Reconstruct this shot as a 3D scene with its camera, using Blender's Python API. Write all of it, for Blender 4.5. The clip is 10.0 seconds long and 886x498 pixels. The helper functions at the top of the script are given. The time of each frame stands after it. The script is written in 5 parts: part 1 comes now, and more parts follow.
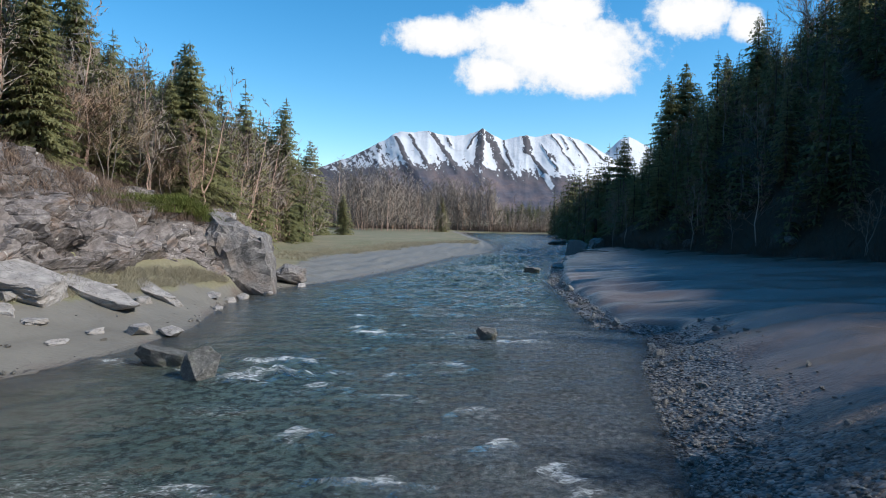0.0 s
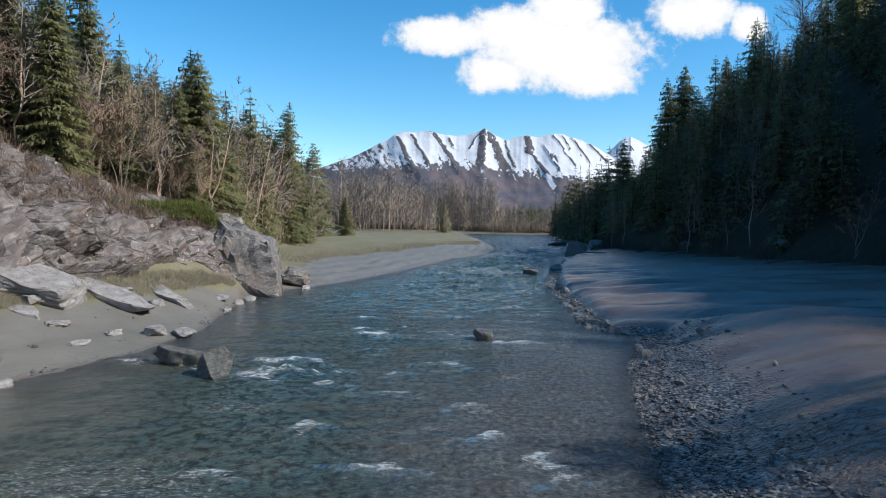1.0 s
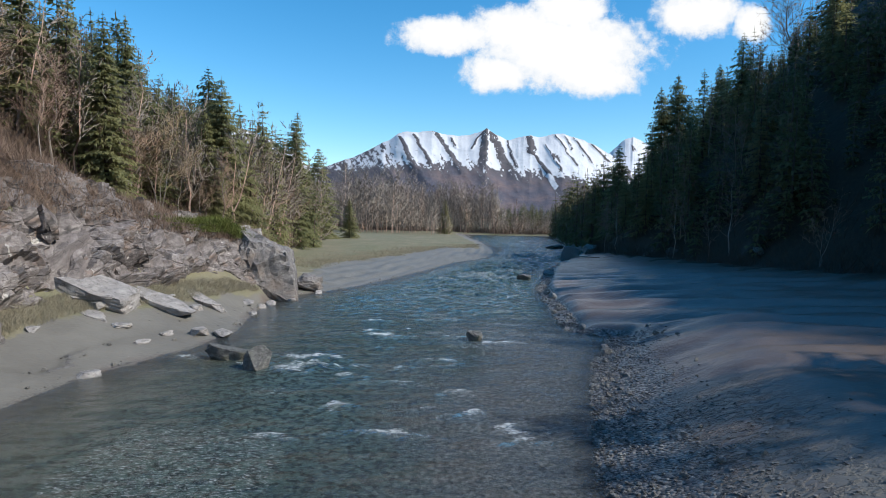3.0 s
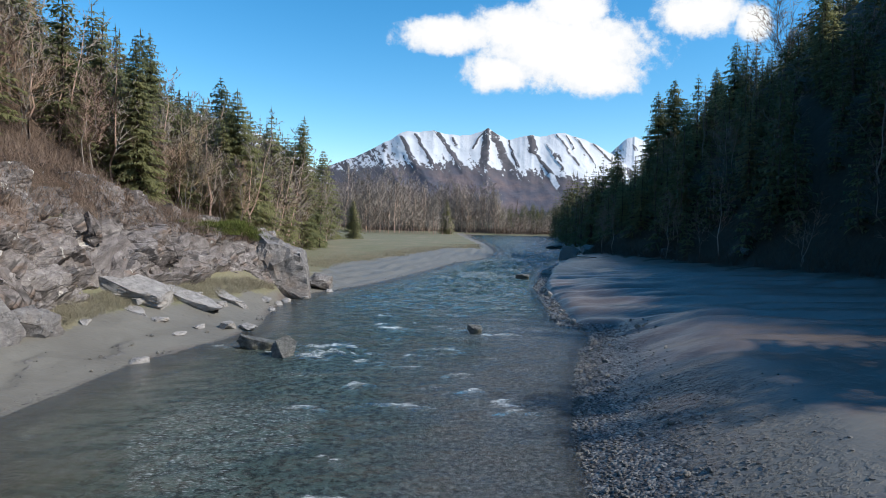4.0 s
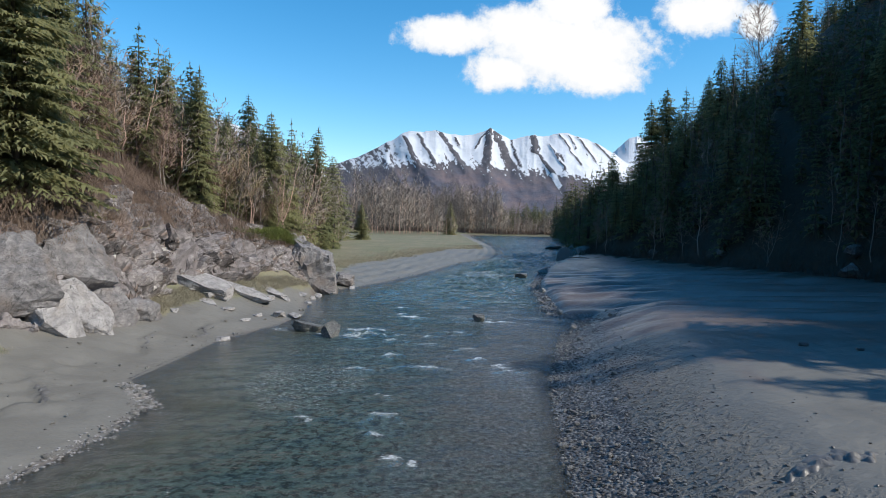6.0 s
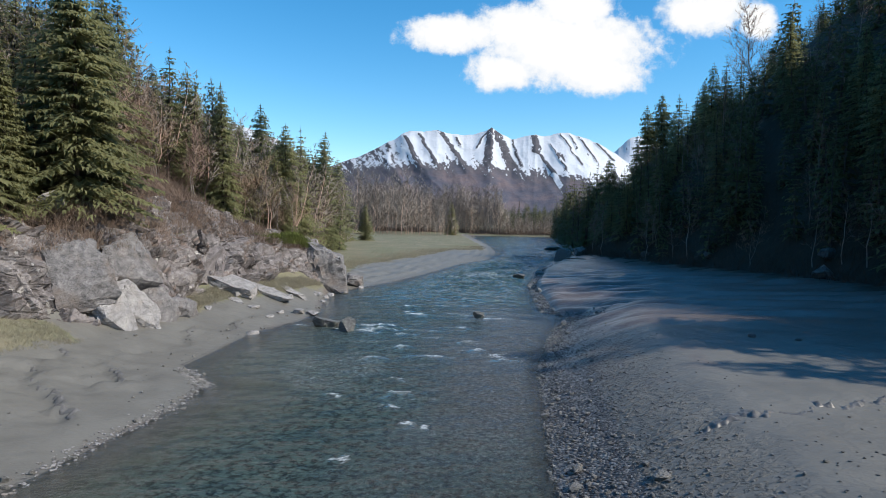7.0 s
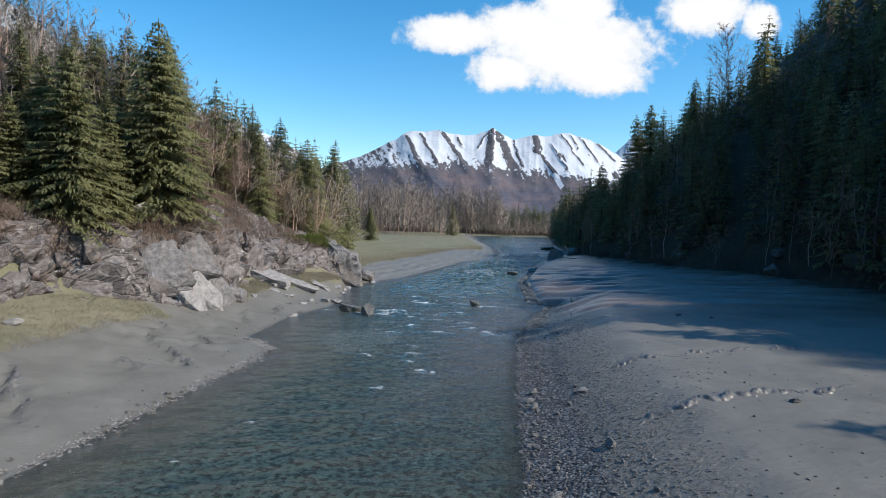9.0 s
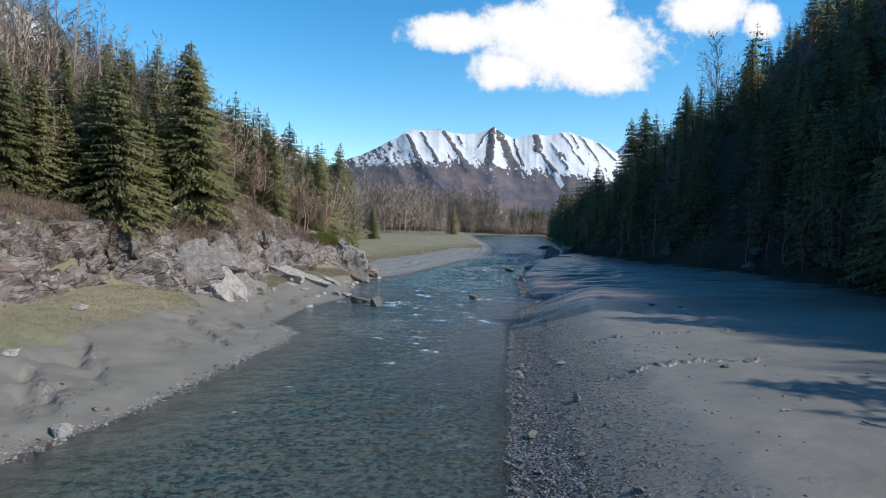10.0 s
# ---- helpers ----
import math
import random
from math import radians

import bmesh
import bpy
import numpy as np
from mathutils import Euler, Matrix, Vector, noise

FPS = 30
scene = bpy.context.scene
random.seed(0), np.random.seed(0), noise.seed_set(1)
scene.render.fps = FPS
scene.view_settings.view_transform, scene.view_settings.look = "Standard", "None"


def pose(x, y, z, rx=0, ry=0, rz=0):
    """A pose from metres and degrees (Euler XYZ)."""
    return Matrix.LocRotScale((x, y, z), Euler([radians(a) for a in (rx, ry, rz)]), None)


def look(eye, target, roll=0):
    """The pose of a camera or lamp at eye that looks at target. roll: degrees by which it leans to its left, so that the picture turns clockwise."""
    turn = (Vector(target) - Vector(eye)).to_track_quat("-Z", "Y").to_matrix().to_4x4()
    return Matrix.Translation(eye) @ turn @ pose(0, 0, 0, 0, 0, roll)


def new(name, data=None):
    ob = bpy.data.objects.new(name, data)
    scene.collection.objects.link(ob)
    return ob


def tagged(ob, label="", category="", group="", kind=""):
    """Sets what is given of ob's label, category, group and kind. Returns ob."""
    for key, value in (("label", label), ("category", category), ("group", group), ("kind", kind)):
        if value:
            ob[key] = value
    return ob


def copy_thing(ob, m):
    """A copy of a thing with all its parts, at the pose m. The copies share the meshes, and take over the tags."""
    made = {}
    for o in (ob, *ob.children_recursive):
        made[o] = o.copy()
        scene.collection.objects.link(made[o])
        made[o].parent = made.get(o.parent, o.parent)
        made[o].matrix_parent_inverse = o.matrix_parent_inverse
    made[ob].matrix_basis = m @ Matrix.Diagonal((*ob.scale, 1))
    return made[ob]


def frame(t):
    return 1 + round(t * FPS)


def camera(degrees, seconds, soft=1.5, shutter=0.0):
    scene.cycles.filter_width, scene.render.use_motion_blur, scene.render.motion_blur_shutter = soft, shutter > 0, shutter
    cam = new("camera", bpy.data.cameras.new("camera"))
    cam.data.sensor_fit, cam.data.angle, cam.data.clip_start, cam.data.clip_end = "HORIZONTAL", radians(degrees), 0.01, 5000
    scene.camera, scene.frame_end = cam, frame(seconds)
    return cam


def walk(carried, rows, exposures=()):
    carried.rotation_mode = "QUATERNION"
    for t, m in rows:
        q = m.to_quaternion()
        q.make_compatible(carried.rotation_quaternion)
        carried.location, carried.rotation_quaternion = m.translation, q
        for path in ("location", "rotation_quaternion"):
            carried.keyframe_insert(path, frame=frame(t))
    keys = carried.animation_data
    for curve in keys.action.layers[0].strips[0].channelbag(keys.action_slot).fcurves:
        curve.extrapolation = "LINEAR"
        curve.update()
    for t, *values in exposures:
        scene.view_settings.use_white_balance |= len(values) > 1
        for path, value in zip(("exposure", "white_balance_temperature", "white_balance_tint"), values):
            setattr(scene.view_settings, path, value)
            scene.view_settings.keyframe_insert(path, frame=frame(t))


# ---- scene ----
cam = camera(74.0, 10.0, soft=0.8)
PATH = [
    (0, (-0.718, -0.303, 5.048), (-0.805, 1.693, 4.96), 1.2),
    (0.5, (-0.615, -0.924, 5.189), (-0.707, 1.073, 5.101), 1.2),
    (1, (-0.518, -1.701, 5.369), (-0.611, 0.294, 5.281), 1.2),
    (1.5, (-0.368, -2.701, 5.601), (-0.462, -0.705, 5.512), 1.2),
    (2, (-0.217, -3.85, 5.912), (-0.312, -1.854, 5.823), 1.2),
    (2.5, (-0.131, -5.17, 6.205), (-0.228, -3.174, 6.116), 1.3),
    (4, (0.003, -10.145, 6.693), (-0.102, -8.15, 6.602), 1.3),
    (4.5, (-0.01, -12.138, 6.883), (-0.117, -10.143, 6.792), 1.3),
    (5, (-0.066, -14.102, 7.037), (-0.176, -12.107, 6.945), 1.3),
    (5.5, (-0.141, -16.151, 7.155), (-0.253, -14.156, 7.063), 1.3),
    (7, (-0.055, -23.045, 7.9), (-0.172, -21.051, 7.806), 1.3),
    (7.5, (-0.001, -25.385, 8.165), (-0.119, -23.391, 8.071), 1.4),
    (8, (0.121, -27.808, 8.339), (0.002, -25.814, 8.246), 1.4),
    (8.5, (0.21, -30.296, 8.371), (0.091, -28.302, 8.276), 1.4),
    (9, (0.398, -32.863, 8.35), (0.278, -30.868, 8.255), 1.5),
    (9.5, (0.541, -35.546, 8.456), (0.421, -33.552, 8.359), 1.5),
    (10, (0.618, -38.277, 8.51), (0.497, -36.283, 8.411), 1.6),
]
walk(cam, [(t, look(eye, target, roll)) for t, eye, target, roll in PATH])

# ---- world and sun ----
SUN_EL, SUN_AZ = radians(40), math.atan2(0.96, -0.27)
scene.view_settings.exposure = 0.15
sun = new("sun", bpy.data.lights.new("sun", "SUN"))
sun.data.energy, sun.data.angle, sun.data.color = 5.0, radians(0.53), (1.0, 0.93, 0.82)
toward_sun = Vector((math.sin(SUN_AZ) * math.cos(SUN_EL), math.cos(SUN_AZ) * math.cos(SUN_EL), math.sin(SUN_EL)))
sun.matrix_world = look(toward_sun * 200, (0, 0, 0))


def noise_n(nt, vec, scale, detail=4.0, rough=0.55, warp=0.0):
    n = nt.nodes.new("ShaderNodeTexNoise")
    n.inputs["Scale"].default_value, n.inputs["Detail"].default_value = scale, detail
    n.inputs["Roughness"].default_value, n.inputs["Distortion"].default_value = rough, warp
    if vec is not None:
        nt.links.new(vec, n.inputs["Vector"])
    return n.outputs["Fac"]


def voronoi_n(nt, vec, scale, edge=False):
    n = nt.nodes.new("ShaderNodeTexVoronoi")
    n.feature = "DISTANCE_TO_EDGE" if edge else "F1"
    n.inputs["Scale"].default_value = scale
    if vec is not None:
        nt.links.new(vec, n.inputs["Vector"])
    return n


def put_in(nt, socket, value):
    if isinstance(value, bpy.types.NodeSocket):
        nt.links.new(value, socket)
    else:
        socket.default_value = value


def math_n(nt, op, a, b=0.0, clamp=False):
    n = nt.nodes.new("ShaderNodeMath")
    n.operation, n.use_clamp = op, clamp
    put_in(nt, n.inputs[0], a)
    put_in(nt, n.inputs[1], b)
    return n.outputs[0]


def ramp_n(nt, fac, *stops):
    n = nt.nodes.new("ShaderNodeValToRGB")
    while len(n.color_ramp.elements) < len(stops):
        n.color_ramp.elements.new(0.5)
    for e, (at, c) in zip(n.color_ramp.elements, stops):
        e.position = at
        e.color = (c, c, c, 1) if isinstance(c, (int, float)) else (*c, 1)
    nt.links.new(fac, n.inputs[0])
    return n.outputs[0]


def step_n(nt, fac, lo, hi):
    n = nt.nodes.new("ShaderNodeMapRange")
    n.interpolation_type = "SMOOTHSTEP"
    put_in(nt, n.inputs[0], fac)
    n.inputs[1].default_value, n.inputs[2].default_value = lo, hi
    return n.outputs[0]


def mix_n(nt, fac, a, b, blend="MIX"):
    n = nt.nodes.new("ShaderNodeMix")
    n.data_type, n.blend_type = "RGBA", blend
    put_in(nt, n.inputs[0], fac)
    for i, c in ((6, a), (7, b)):
        put_in(nt, n.inputs[i], c if isinstance(c, bpy.types.NodeSocket) else (*c, 1))
    return n.outputs[2]


def bump_n(nt, height, strength, distance, normal=None):
    n = nt.nodes.new("ShaderNodeBump")
    n.inputs["Strength"].default_value, n.inputs["Distance"].default_value = strength, distance
    nt.links.new(height, n.inputs["Height"])
    if normal is not None:
        nt.links.new(normal, n.inputs["Normal"])
    return n.outputs[0]


def scaled_n(nt, vec, x, y, z, turn=0.0):
    n = nt.nodes.new("ShaderNodeMapping")
    n.inputs["Scale"].default_value = (x, y, z)
    n.inputs["Rotation"].default_value = (0, turn, 0)
    nt.links.new(vec, n.inputs["Vector"])
    return n.outputs[0]


def make_world():
    world = bpy.data.worlds.new("sky")
    scene.world = world
    world.use_nodes = True
    nt = world.node_tree
    nt.nodes.clear()
    sky = nt.nodes.new("ShaderNodeTexSky")
    sky.sky_type, sky.sun_disc = "NISHITA", False
    sky.sun_elevation, sky.sun_rotation = SUN_EL, SUN_AZ
    sky.air_density, sky.dust_density, sky.ozone_density = 1.0, 0.2, 3.0
    clear = nt.nodes.new("ShaderNodeBackground")
    clear.inputs["Strength"].default_value = SKY
    hue = nt.nodes.new("ShaderNodeHueSaturation")
    hue.inputs["Hue"].default_value = 0.492
    hue.inputs["Saturation"].default_value, hue.inputs["Value"].default_value = 1.36, 1.15
    nt.links.new(sky.outputs[0], hue.inputs["Color"])
    nt.links.new(hue.outputs[0], clear.inputs["Color"])
    # cumulus, placed by its bearing u and height v
    co = nt.nodes.new("ShaderNodeTexCoord").outputs["Generated"]
    sep = nt.nodes.new("ShaderNodeSeparateXYZ")
    nt.links.new(co, sep.inputs[0])
    ahead = math_n(nt, "MAXIMUM", sep.outputs[1], 0.05)
    u, v = math_n(nt, "DIVIDE", sep.outputs[0], ahead), math_n(nt, "DIVIDE", sep.outputs[2], ahead)
    flat = nt.nodes.new("ShaderNodeCombineXYZ")
    nt.links.new(u, flat.inputs[0])
    nt.links.new(v, flat.inputs[1])
    big = math_n(nt, "SUBTRACT", noise_n(nt, flat.outputs[0], 9, 5, 0.6), 0.5)
    fine = math_n(nt, "SUBTRACT", noise_n(nt, flat.outputs[0], 34, 6, 0.65), 0.5)
    mask = None
    for cu, cv, a, b in CLOUDS:
        du = math_n(nt, "DIVIDE", math_n(nt, "SUBTRACT", u, cu), a)
        dv = math_n(nt, "DIVIDE", math_n(nt, "SUBTRACT", v, cv), b)
        d = math_n(nt, "SUBTRACT", 1.0, math_n(nt, "SQRT", math_n(nt, "ADD", math_n(nt, "MULTIPLY", du, du), math_n(nt, "MULTIPLY", dv, dv))))
        mask = d if mask is None else math_n(nt, "MAXIMUM", mask, d)
    dense = math_n(nt, "ADD", mask, math_n(nt, "ADD", math_n(nt, "MULTIPLY", big, 0.8), math_n(nt, "MULTIPLY", fine, 0.95)))
    cover = math_n(nt, "MULTIPLY", step_n(nt, dense, -0.12, 0.28), step_n(nt, sep.outputs[1], 0.0, 0.1))
    white = nt.nodes.new("ShaderNodeBackground")
    nt.links.new(ramp_n(nt, math_n(nt, "ADD", step_n(nt, dense, 0.0, 0.75), math_n(nt, "MULTIPLY", fine, 0.5)), (0, (0.80, 0.86, 0.94)), (0.7, (1.0, 1.0, 1.0))), white.inputs["Color"])
    white.inputs["Strength"].default_value = 0.92
    both = nt.nodes.new("ShaderNodeMixShader")
    nt.links.new(cover, both.inputs[0])
    nt.links.new(clear.outputs[0], both.inputs[1])
    nt.links.new(white.outputs[0], both.inputs[2])
    nt.links.new(both.outputs[0], nt.nodes.new("ShaderNodeOutputWorld").inputs[0])


SKY = 0.15
CLOUDS = [(0.145, 0.293, 0.159, 0.069), (-0.048, 0.315, 0.091, 0.035), (0.034, 0.251, 0.067, 0.035), (0.197, 0.252, 0.082, 0.04), (0.148, 0.353, 0.072, 0.038), (0.354, 0.352, 0.075, 0.04), (0.447, 0.336, 0.033, 0.033), (0.074, 0.325, 0.106, 0.043)]
make_world()

# ---- materials ----


def material(name):
    m = bpy.data.materials.new(name)
    m.use_nodes = True
    nt = m.node_tree
    return m, nt, nt.nodes["Principled BSDF"], nt.nodes.new("ShaderNodeTexCoord").outputs["Object"]


def attribute_n(nt, name):
    n = nt.nodes.new("ShaderNodeAttribute")
    n.attribute_name = name
    return n


def random_n(nt):
    return nt.nodes.new("ShaderNodeObjectInfo").outputs["Random"]


def island_n(nt):
    return nt.nodes.new("ShaderNodeNewGeometry").outputs["Random Per Island"]


def ground_material():
    """Tidal silt, with gravel, dead grass and leaf litter where the ground carries them."""
    m, nt, bs, co = material("silt_ground")
    cover = nt.nodes.new("ShaderNodeSeparateColor")
    nt.links.new(attribute_n(nt, "cover").outputs["Color"], cover.inputs[0])
    grass, gravel, brush = cover.outputs[0], cover.outputs[1], cover.outputs[2]
    wide, fine = noise_n(nt, co, 0.35, 5), noise_n(nt, co, 5.0, 6, 0.6)
    mud = ramp_n(nt, wide, (0.3, (0.133, 0.127, 0.114)), (0.55, (0.154, 0.148, 0.133)), (0.75, (0.178, 0.171, 0.154)))
    mud = mix_n(nt, math_n(nt, "MULTIPLY", step_n(nt, fine, 0.55, 0.75), 0.5), mud, (0.10, 0.096, 0.095))
    # wet waterside silt, darker and shinier; on the eastern bank shade put into colour
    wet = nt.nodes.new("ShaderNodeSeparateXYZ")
    nt.links.new(attribute_n(nt, "wet_and_shade").outputs["Color"], wet.inputs[0])
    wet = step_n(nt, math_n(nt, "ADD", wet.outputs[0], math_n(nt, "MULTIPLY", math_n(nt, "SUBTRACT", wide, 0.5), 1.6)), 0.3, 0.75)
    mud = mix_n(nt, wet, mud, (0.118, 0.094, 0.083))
    cells = voronoi_n(nt, co, 9.0)
    stones = ramp_n(nt, cells.outputs["Color"], (0.15, (0.02, 0.019, 0.02)), (0.5, (0.072, 0.067, 0.067)), (0.9, (0.20, 0.193, 0.185)))
    straw = ramp_n(nt, noise_n(nt, scaled_n(nt, co, 1, 1, 1), 7.0, 6, 0.7), (0.3, (0.11, 0.102, 0.07)), (0.55, (0.20, 0.18, 0.125)), (0.75, (0.29, 0.265, 0.2)))
    meadow = ramp_n(nt, noise_n(nt, co, 0.12, 4), (0.38, (0.118, 0.140, 0.074)), (0.55, (0.165, 0.158, 0.10)), (0.7, (0.24, 0.205, 0.145)))
    straw = mix_n(nt, 0.55, straw, meadow)
    litter = ramp_n(nt, noise_n(nt, co, 3.0, 8, 0.7), (0.3, (0.035, 0.026, 0.018)), (0.55, (0.085, 0.056, 0.04)), (0.75, (0.13, 0.095, 0.07)))
    tint = mix_n(nt, step_n(nt, math_n(nt, "ADD", gravel, math_n(nt, "MULTIPLY", math_n(nt, "SUBTRACT", fine, 0.5), 0.8)), 0.4, 0.6), mud, stones)
    tint = mix_n(nt, step_n(nt, math_n(nt, "ADD", grass, math_n(nt, "MULTIPLY", math_n(nt, "SUBTRACT", fine, 0.5), 0.9)), 0.4, 0.6), tint, straw)
    tint = mix_n(nt, step_n(nt, brush, 0.3, 0.7), tint, litter)
    # floor below the eastern trees: their shade put into a near-black litter colour
    shaded_floor = ramp_n(nt, noise_n(nt, co, 2.0, 7, 0.7), (0.3, (0.016, 0.014, 0.010)), (0.55, (0.034, 0.030, 0.018)), (0.75, (0.055, 0.044, 0.030)))
    tint = mix_n(nt, attribute_n(nt, "east_shade").outputs["Fac"], tint, shaded_floor)
    nt.links.new(tint, bs.inputs["Base Color"])
    bs.inputs["Specular IOR Level"].default_value = 0.38
    dry = math_n(nt, "MAXIMUM", math_n(nt, "MAXIMUM", grass, brush), 0.0)
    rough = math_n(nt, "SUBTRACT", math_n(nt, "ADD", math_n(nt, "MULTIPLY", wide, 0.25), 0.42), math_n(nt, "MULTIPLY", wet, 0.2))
    nt.links.new(math_n(nt, "MAXIMUM", rough, math_n(nt, "MULTIPLY", dry, 0.9)), bs.inputs["Roughness"])
    small = bump_n(nt, fine, 0.35, 0.035)
    pits = bump_n(nt, noise_n(nt, scaled_n(nt, co, 1, 1.3, 1), 1.1, 6, 0.6, 0.3), 0.4, 0.2, small)
    crumbs = math_n(nt, "MULTIPLY", step_n(nt, noise_n(nt, scaled_n(nt, co, 1.0, 1.5, 1), 3.6, 5, 0.62), 0.45, 0.62), attribute_n(nt, "crumb").outputs["Fac"])
    pits = bump_n(nt, crumbs, 0.9, 0.07, pits)
    cob = bump_n(nt, math_n(nt, "MULTIPLY", cells.outputs["Distance"], gravel), 0.8, -0.08, pits)
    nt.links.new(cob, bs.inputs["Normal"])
    return m


def water_material():
    """Cold glacier-green river: clear over the shallows, cloudy over the channel, broken white on the riffles."""
    m, nt, bs, co = material("river_water")
    deep = attribute_n(nt, "depth").outputs["Fac"]
    foam = attribute_n(nt, "foam").outputs["Fac"]
    body = ramp_n(nt, noise_n(nt, co, 0.22, 4), (0.3, (0.048, 0.084, 0.080)), (0.7, (0.074, 0.120, 0.112)))
    # mottles for bed stones, and for ripple shade put into the colour
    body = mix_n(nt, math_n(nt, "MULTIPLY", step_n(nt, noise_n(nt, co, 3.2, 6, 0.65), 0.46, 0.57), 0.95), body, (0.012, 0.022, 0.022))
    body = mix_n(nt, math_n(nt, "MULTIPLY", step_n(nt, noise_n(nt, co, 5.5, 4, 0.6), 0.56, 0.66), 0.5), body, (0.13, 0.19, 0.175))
    silt = attribute_n(nt, "silt").outputs["Fac"]
    body = mix_n(nt, math_n(nt, "MULTIPLY", silt, 0.75), body, (0.105, 0.104, 0.076))
    shoal = attribute_n(nt, "shoal").outputs["Fac"]
    pebbly = ramp_n(nt, noise_n(nt, co, 5.5, 6, 0.7), (0.38, (0.048, 0.055, 0.062)), (0.5, (0.115, 0.123, 0.132)), (0.62, (0.20, 0.205, 0.21)))
    body = mix_n(nt, math_n(nt, "MULTIPLY", shoal, 0.8), body, pebbly)
    churn = noise_n(nt, scaled_n(nt, co, 1.2, 2.4, 1), 4.6, 9, 0.8, 0.6)
    white = step_n(nt, math_n(nt, "MULTIPLY", foam, churn), 0.36, 0.56)
    long = bump_n(nt, noise_n(nt, scaled_n(nt, co, 1.0, 1.25, 1), 1.9, 4, 0.6), 0.55, 0.26)
    long = bump_n(nt, noise_n(nt, scaled_n(nt, co, 0.8, 1.4, 1), 0.28, 2, 0.5), 0.5, 0.7, long)
    swell = math_n(nt, "MULTIPLY", noise_n(nt, scaled_n(nt, co, 0.8, 0.5, 1), 1.1, 5, 0.6), attribute_n(nt, "upstream").outputs["Fac"])
    long = bump_n(nt, swell, 1.0, 0.9, long)
    ripple = noise_n(nt, scaled_n(nt, co, 1.0, 1.3, 1), 5.0, 7, 0.74)
    short = bump_n(nt, ripple, 1.0, 0.24, long)
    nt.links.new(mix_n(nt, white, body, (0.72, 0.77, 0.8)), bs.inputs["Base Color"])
    bs.inputs["Roughness"].default_value, bs.inputs["Specular IOR Level"].default_value = 0.8, 0.0
    nt.links.new(short, bs.inputs["Normal"])
    nt.links.new(math_n(nt, "MAXIMUM", step_n(nt, deep, -0.1, 0.24), white), bs.inputs["Alpha"])
    gloss = nt.nodes.new("ShaderNodeBsdfGlossy")
    gloss.inputs["Color"].default_value = (0.94, 0.94, 0.94, 1)
    nt.links.new(attribute_n(nt, "chop").outputs["Fac"], gloss.inputs["Roughness"])
    nt.links.new(short, gloss.inputs["Normal"])
    edge = nt.nodes.new("ShaderNodeFresnel")
    edge.inputs["IOR"].default_value = 1.333
    nt.links.new(bump_n(nt, ripple, 0.5, 0.1, long), edge.inputs["Normal"])
    both = nt.nodes.new("ShaderNodeMixShader")
    nt.links.new(math_n(nt, "MULTIPLY", edge.outputs[0], math_n(nt, "SUBTRACT", 1.0, white)), both.inputs[0])
    nt.links.new(bs.outputs[0], both.inputs[1])
    nt.links.new(gloss.outputs[0], both.inputs[2])
    nt.links.new(both.outputs[0], nt.nodes["Material Output"].inputs[0])
    return m


def rock_material(name, dark, mid, pale, warm, grain=1.0, wet=0.75, mixed=0.0):
    m, nt, bs, co = material(name)
    a, b = noise_n(nt, co, 0.5 * grain, 5, 0.6), noise_n(nt, scaled_n(nt, co, 1, 1, 1.35, 0.5), 2.4 * grain, 9, 0.72)
    tint = ramp_n(nt, b, (0.28, dark), (0.5, mid), (0.72, pale))
    tint = mix_n(nt, math_n(nt, "MULTIPLY", step_n(nt, a, 0.5, 0.68), 0.7), tint, warm)
    tint = mix_n(nt, math_n(nt, "MULTIPLY", step_n(nt, noise_n(nt, co, 9.0 * grain, 6, 0.7), 0.58, 0.7), 0.55), tint, (0.36, 0.34, 0.31))
    stain = noise_n(nt, scaled_n(nt, co, 1.0, 0.8, 0.55), 0.75 * grain, 7, 0.66, 0.6)
    tint = mix_n(nt, math_n(nt, "MULTIPLY", step_n(nt, stain, 0.52, 0.68), 0.5), tint, dark)
    crack = math_n(nt, "ABSOLUTE", math_n(nt, "SUBTRACT", noise_n(nt, scaled_n(nt, co, 0.7, 1.0, 1.5, 0.6), 1.4 * grain, 5, 0.6, 0.8), 0.5))
    tint = mix_n(nt, math_n(nt, "MULTIPLY", math_n(nt, "SUBTRACT", 1.0, step_n(nt, crack, 0.002, 0.014)), 0.55), tint, (0.025, 0.023, 0.022))
    if mixed:
        tint = mix_n(nt, mixed, tint, ramp_n(nt, island_n(nt), (0.0, dark), (0.55, mid), (0.85, pale), (1.0, (0.42, 0.41, 0.38))))
    nt.links.new(tint, bs.inputs["Base Color"])
    bs.inputs["Roughness"].default_value = wet
    rough = bump_n(nt, b, 0.9, 0.2)
    nt.links.new(bump_n(nt, noise_n(nt, co, 12 * grain, 6, 0.7), 0.5, 0.03, rough), bs.inputs["Normal"])
    return m


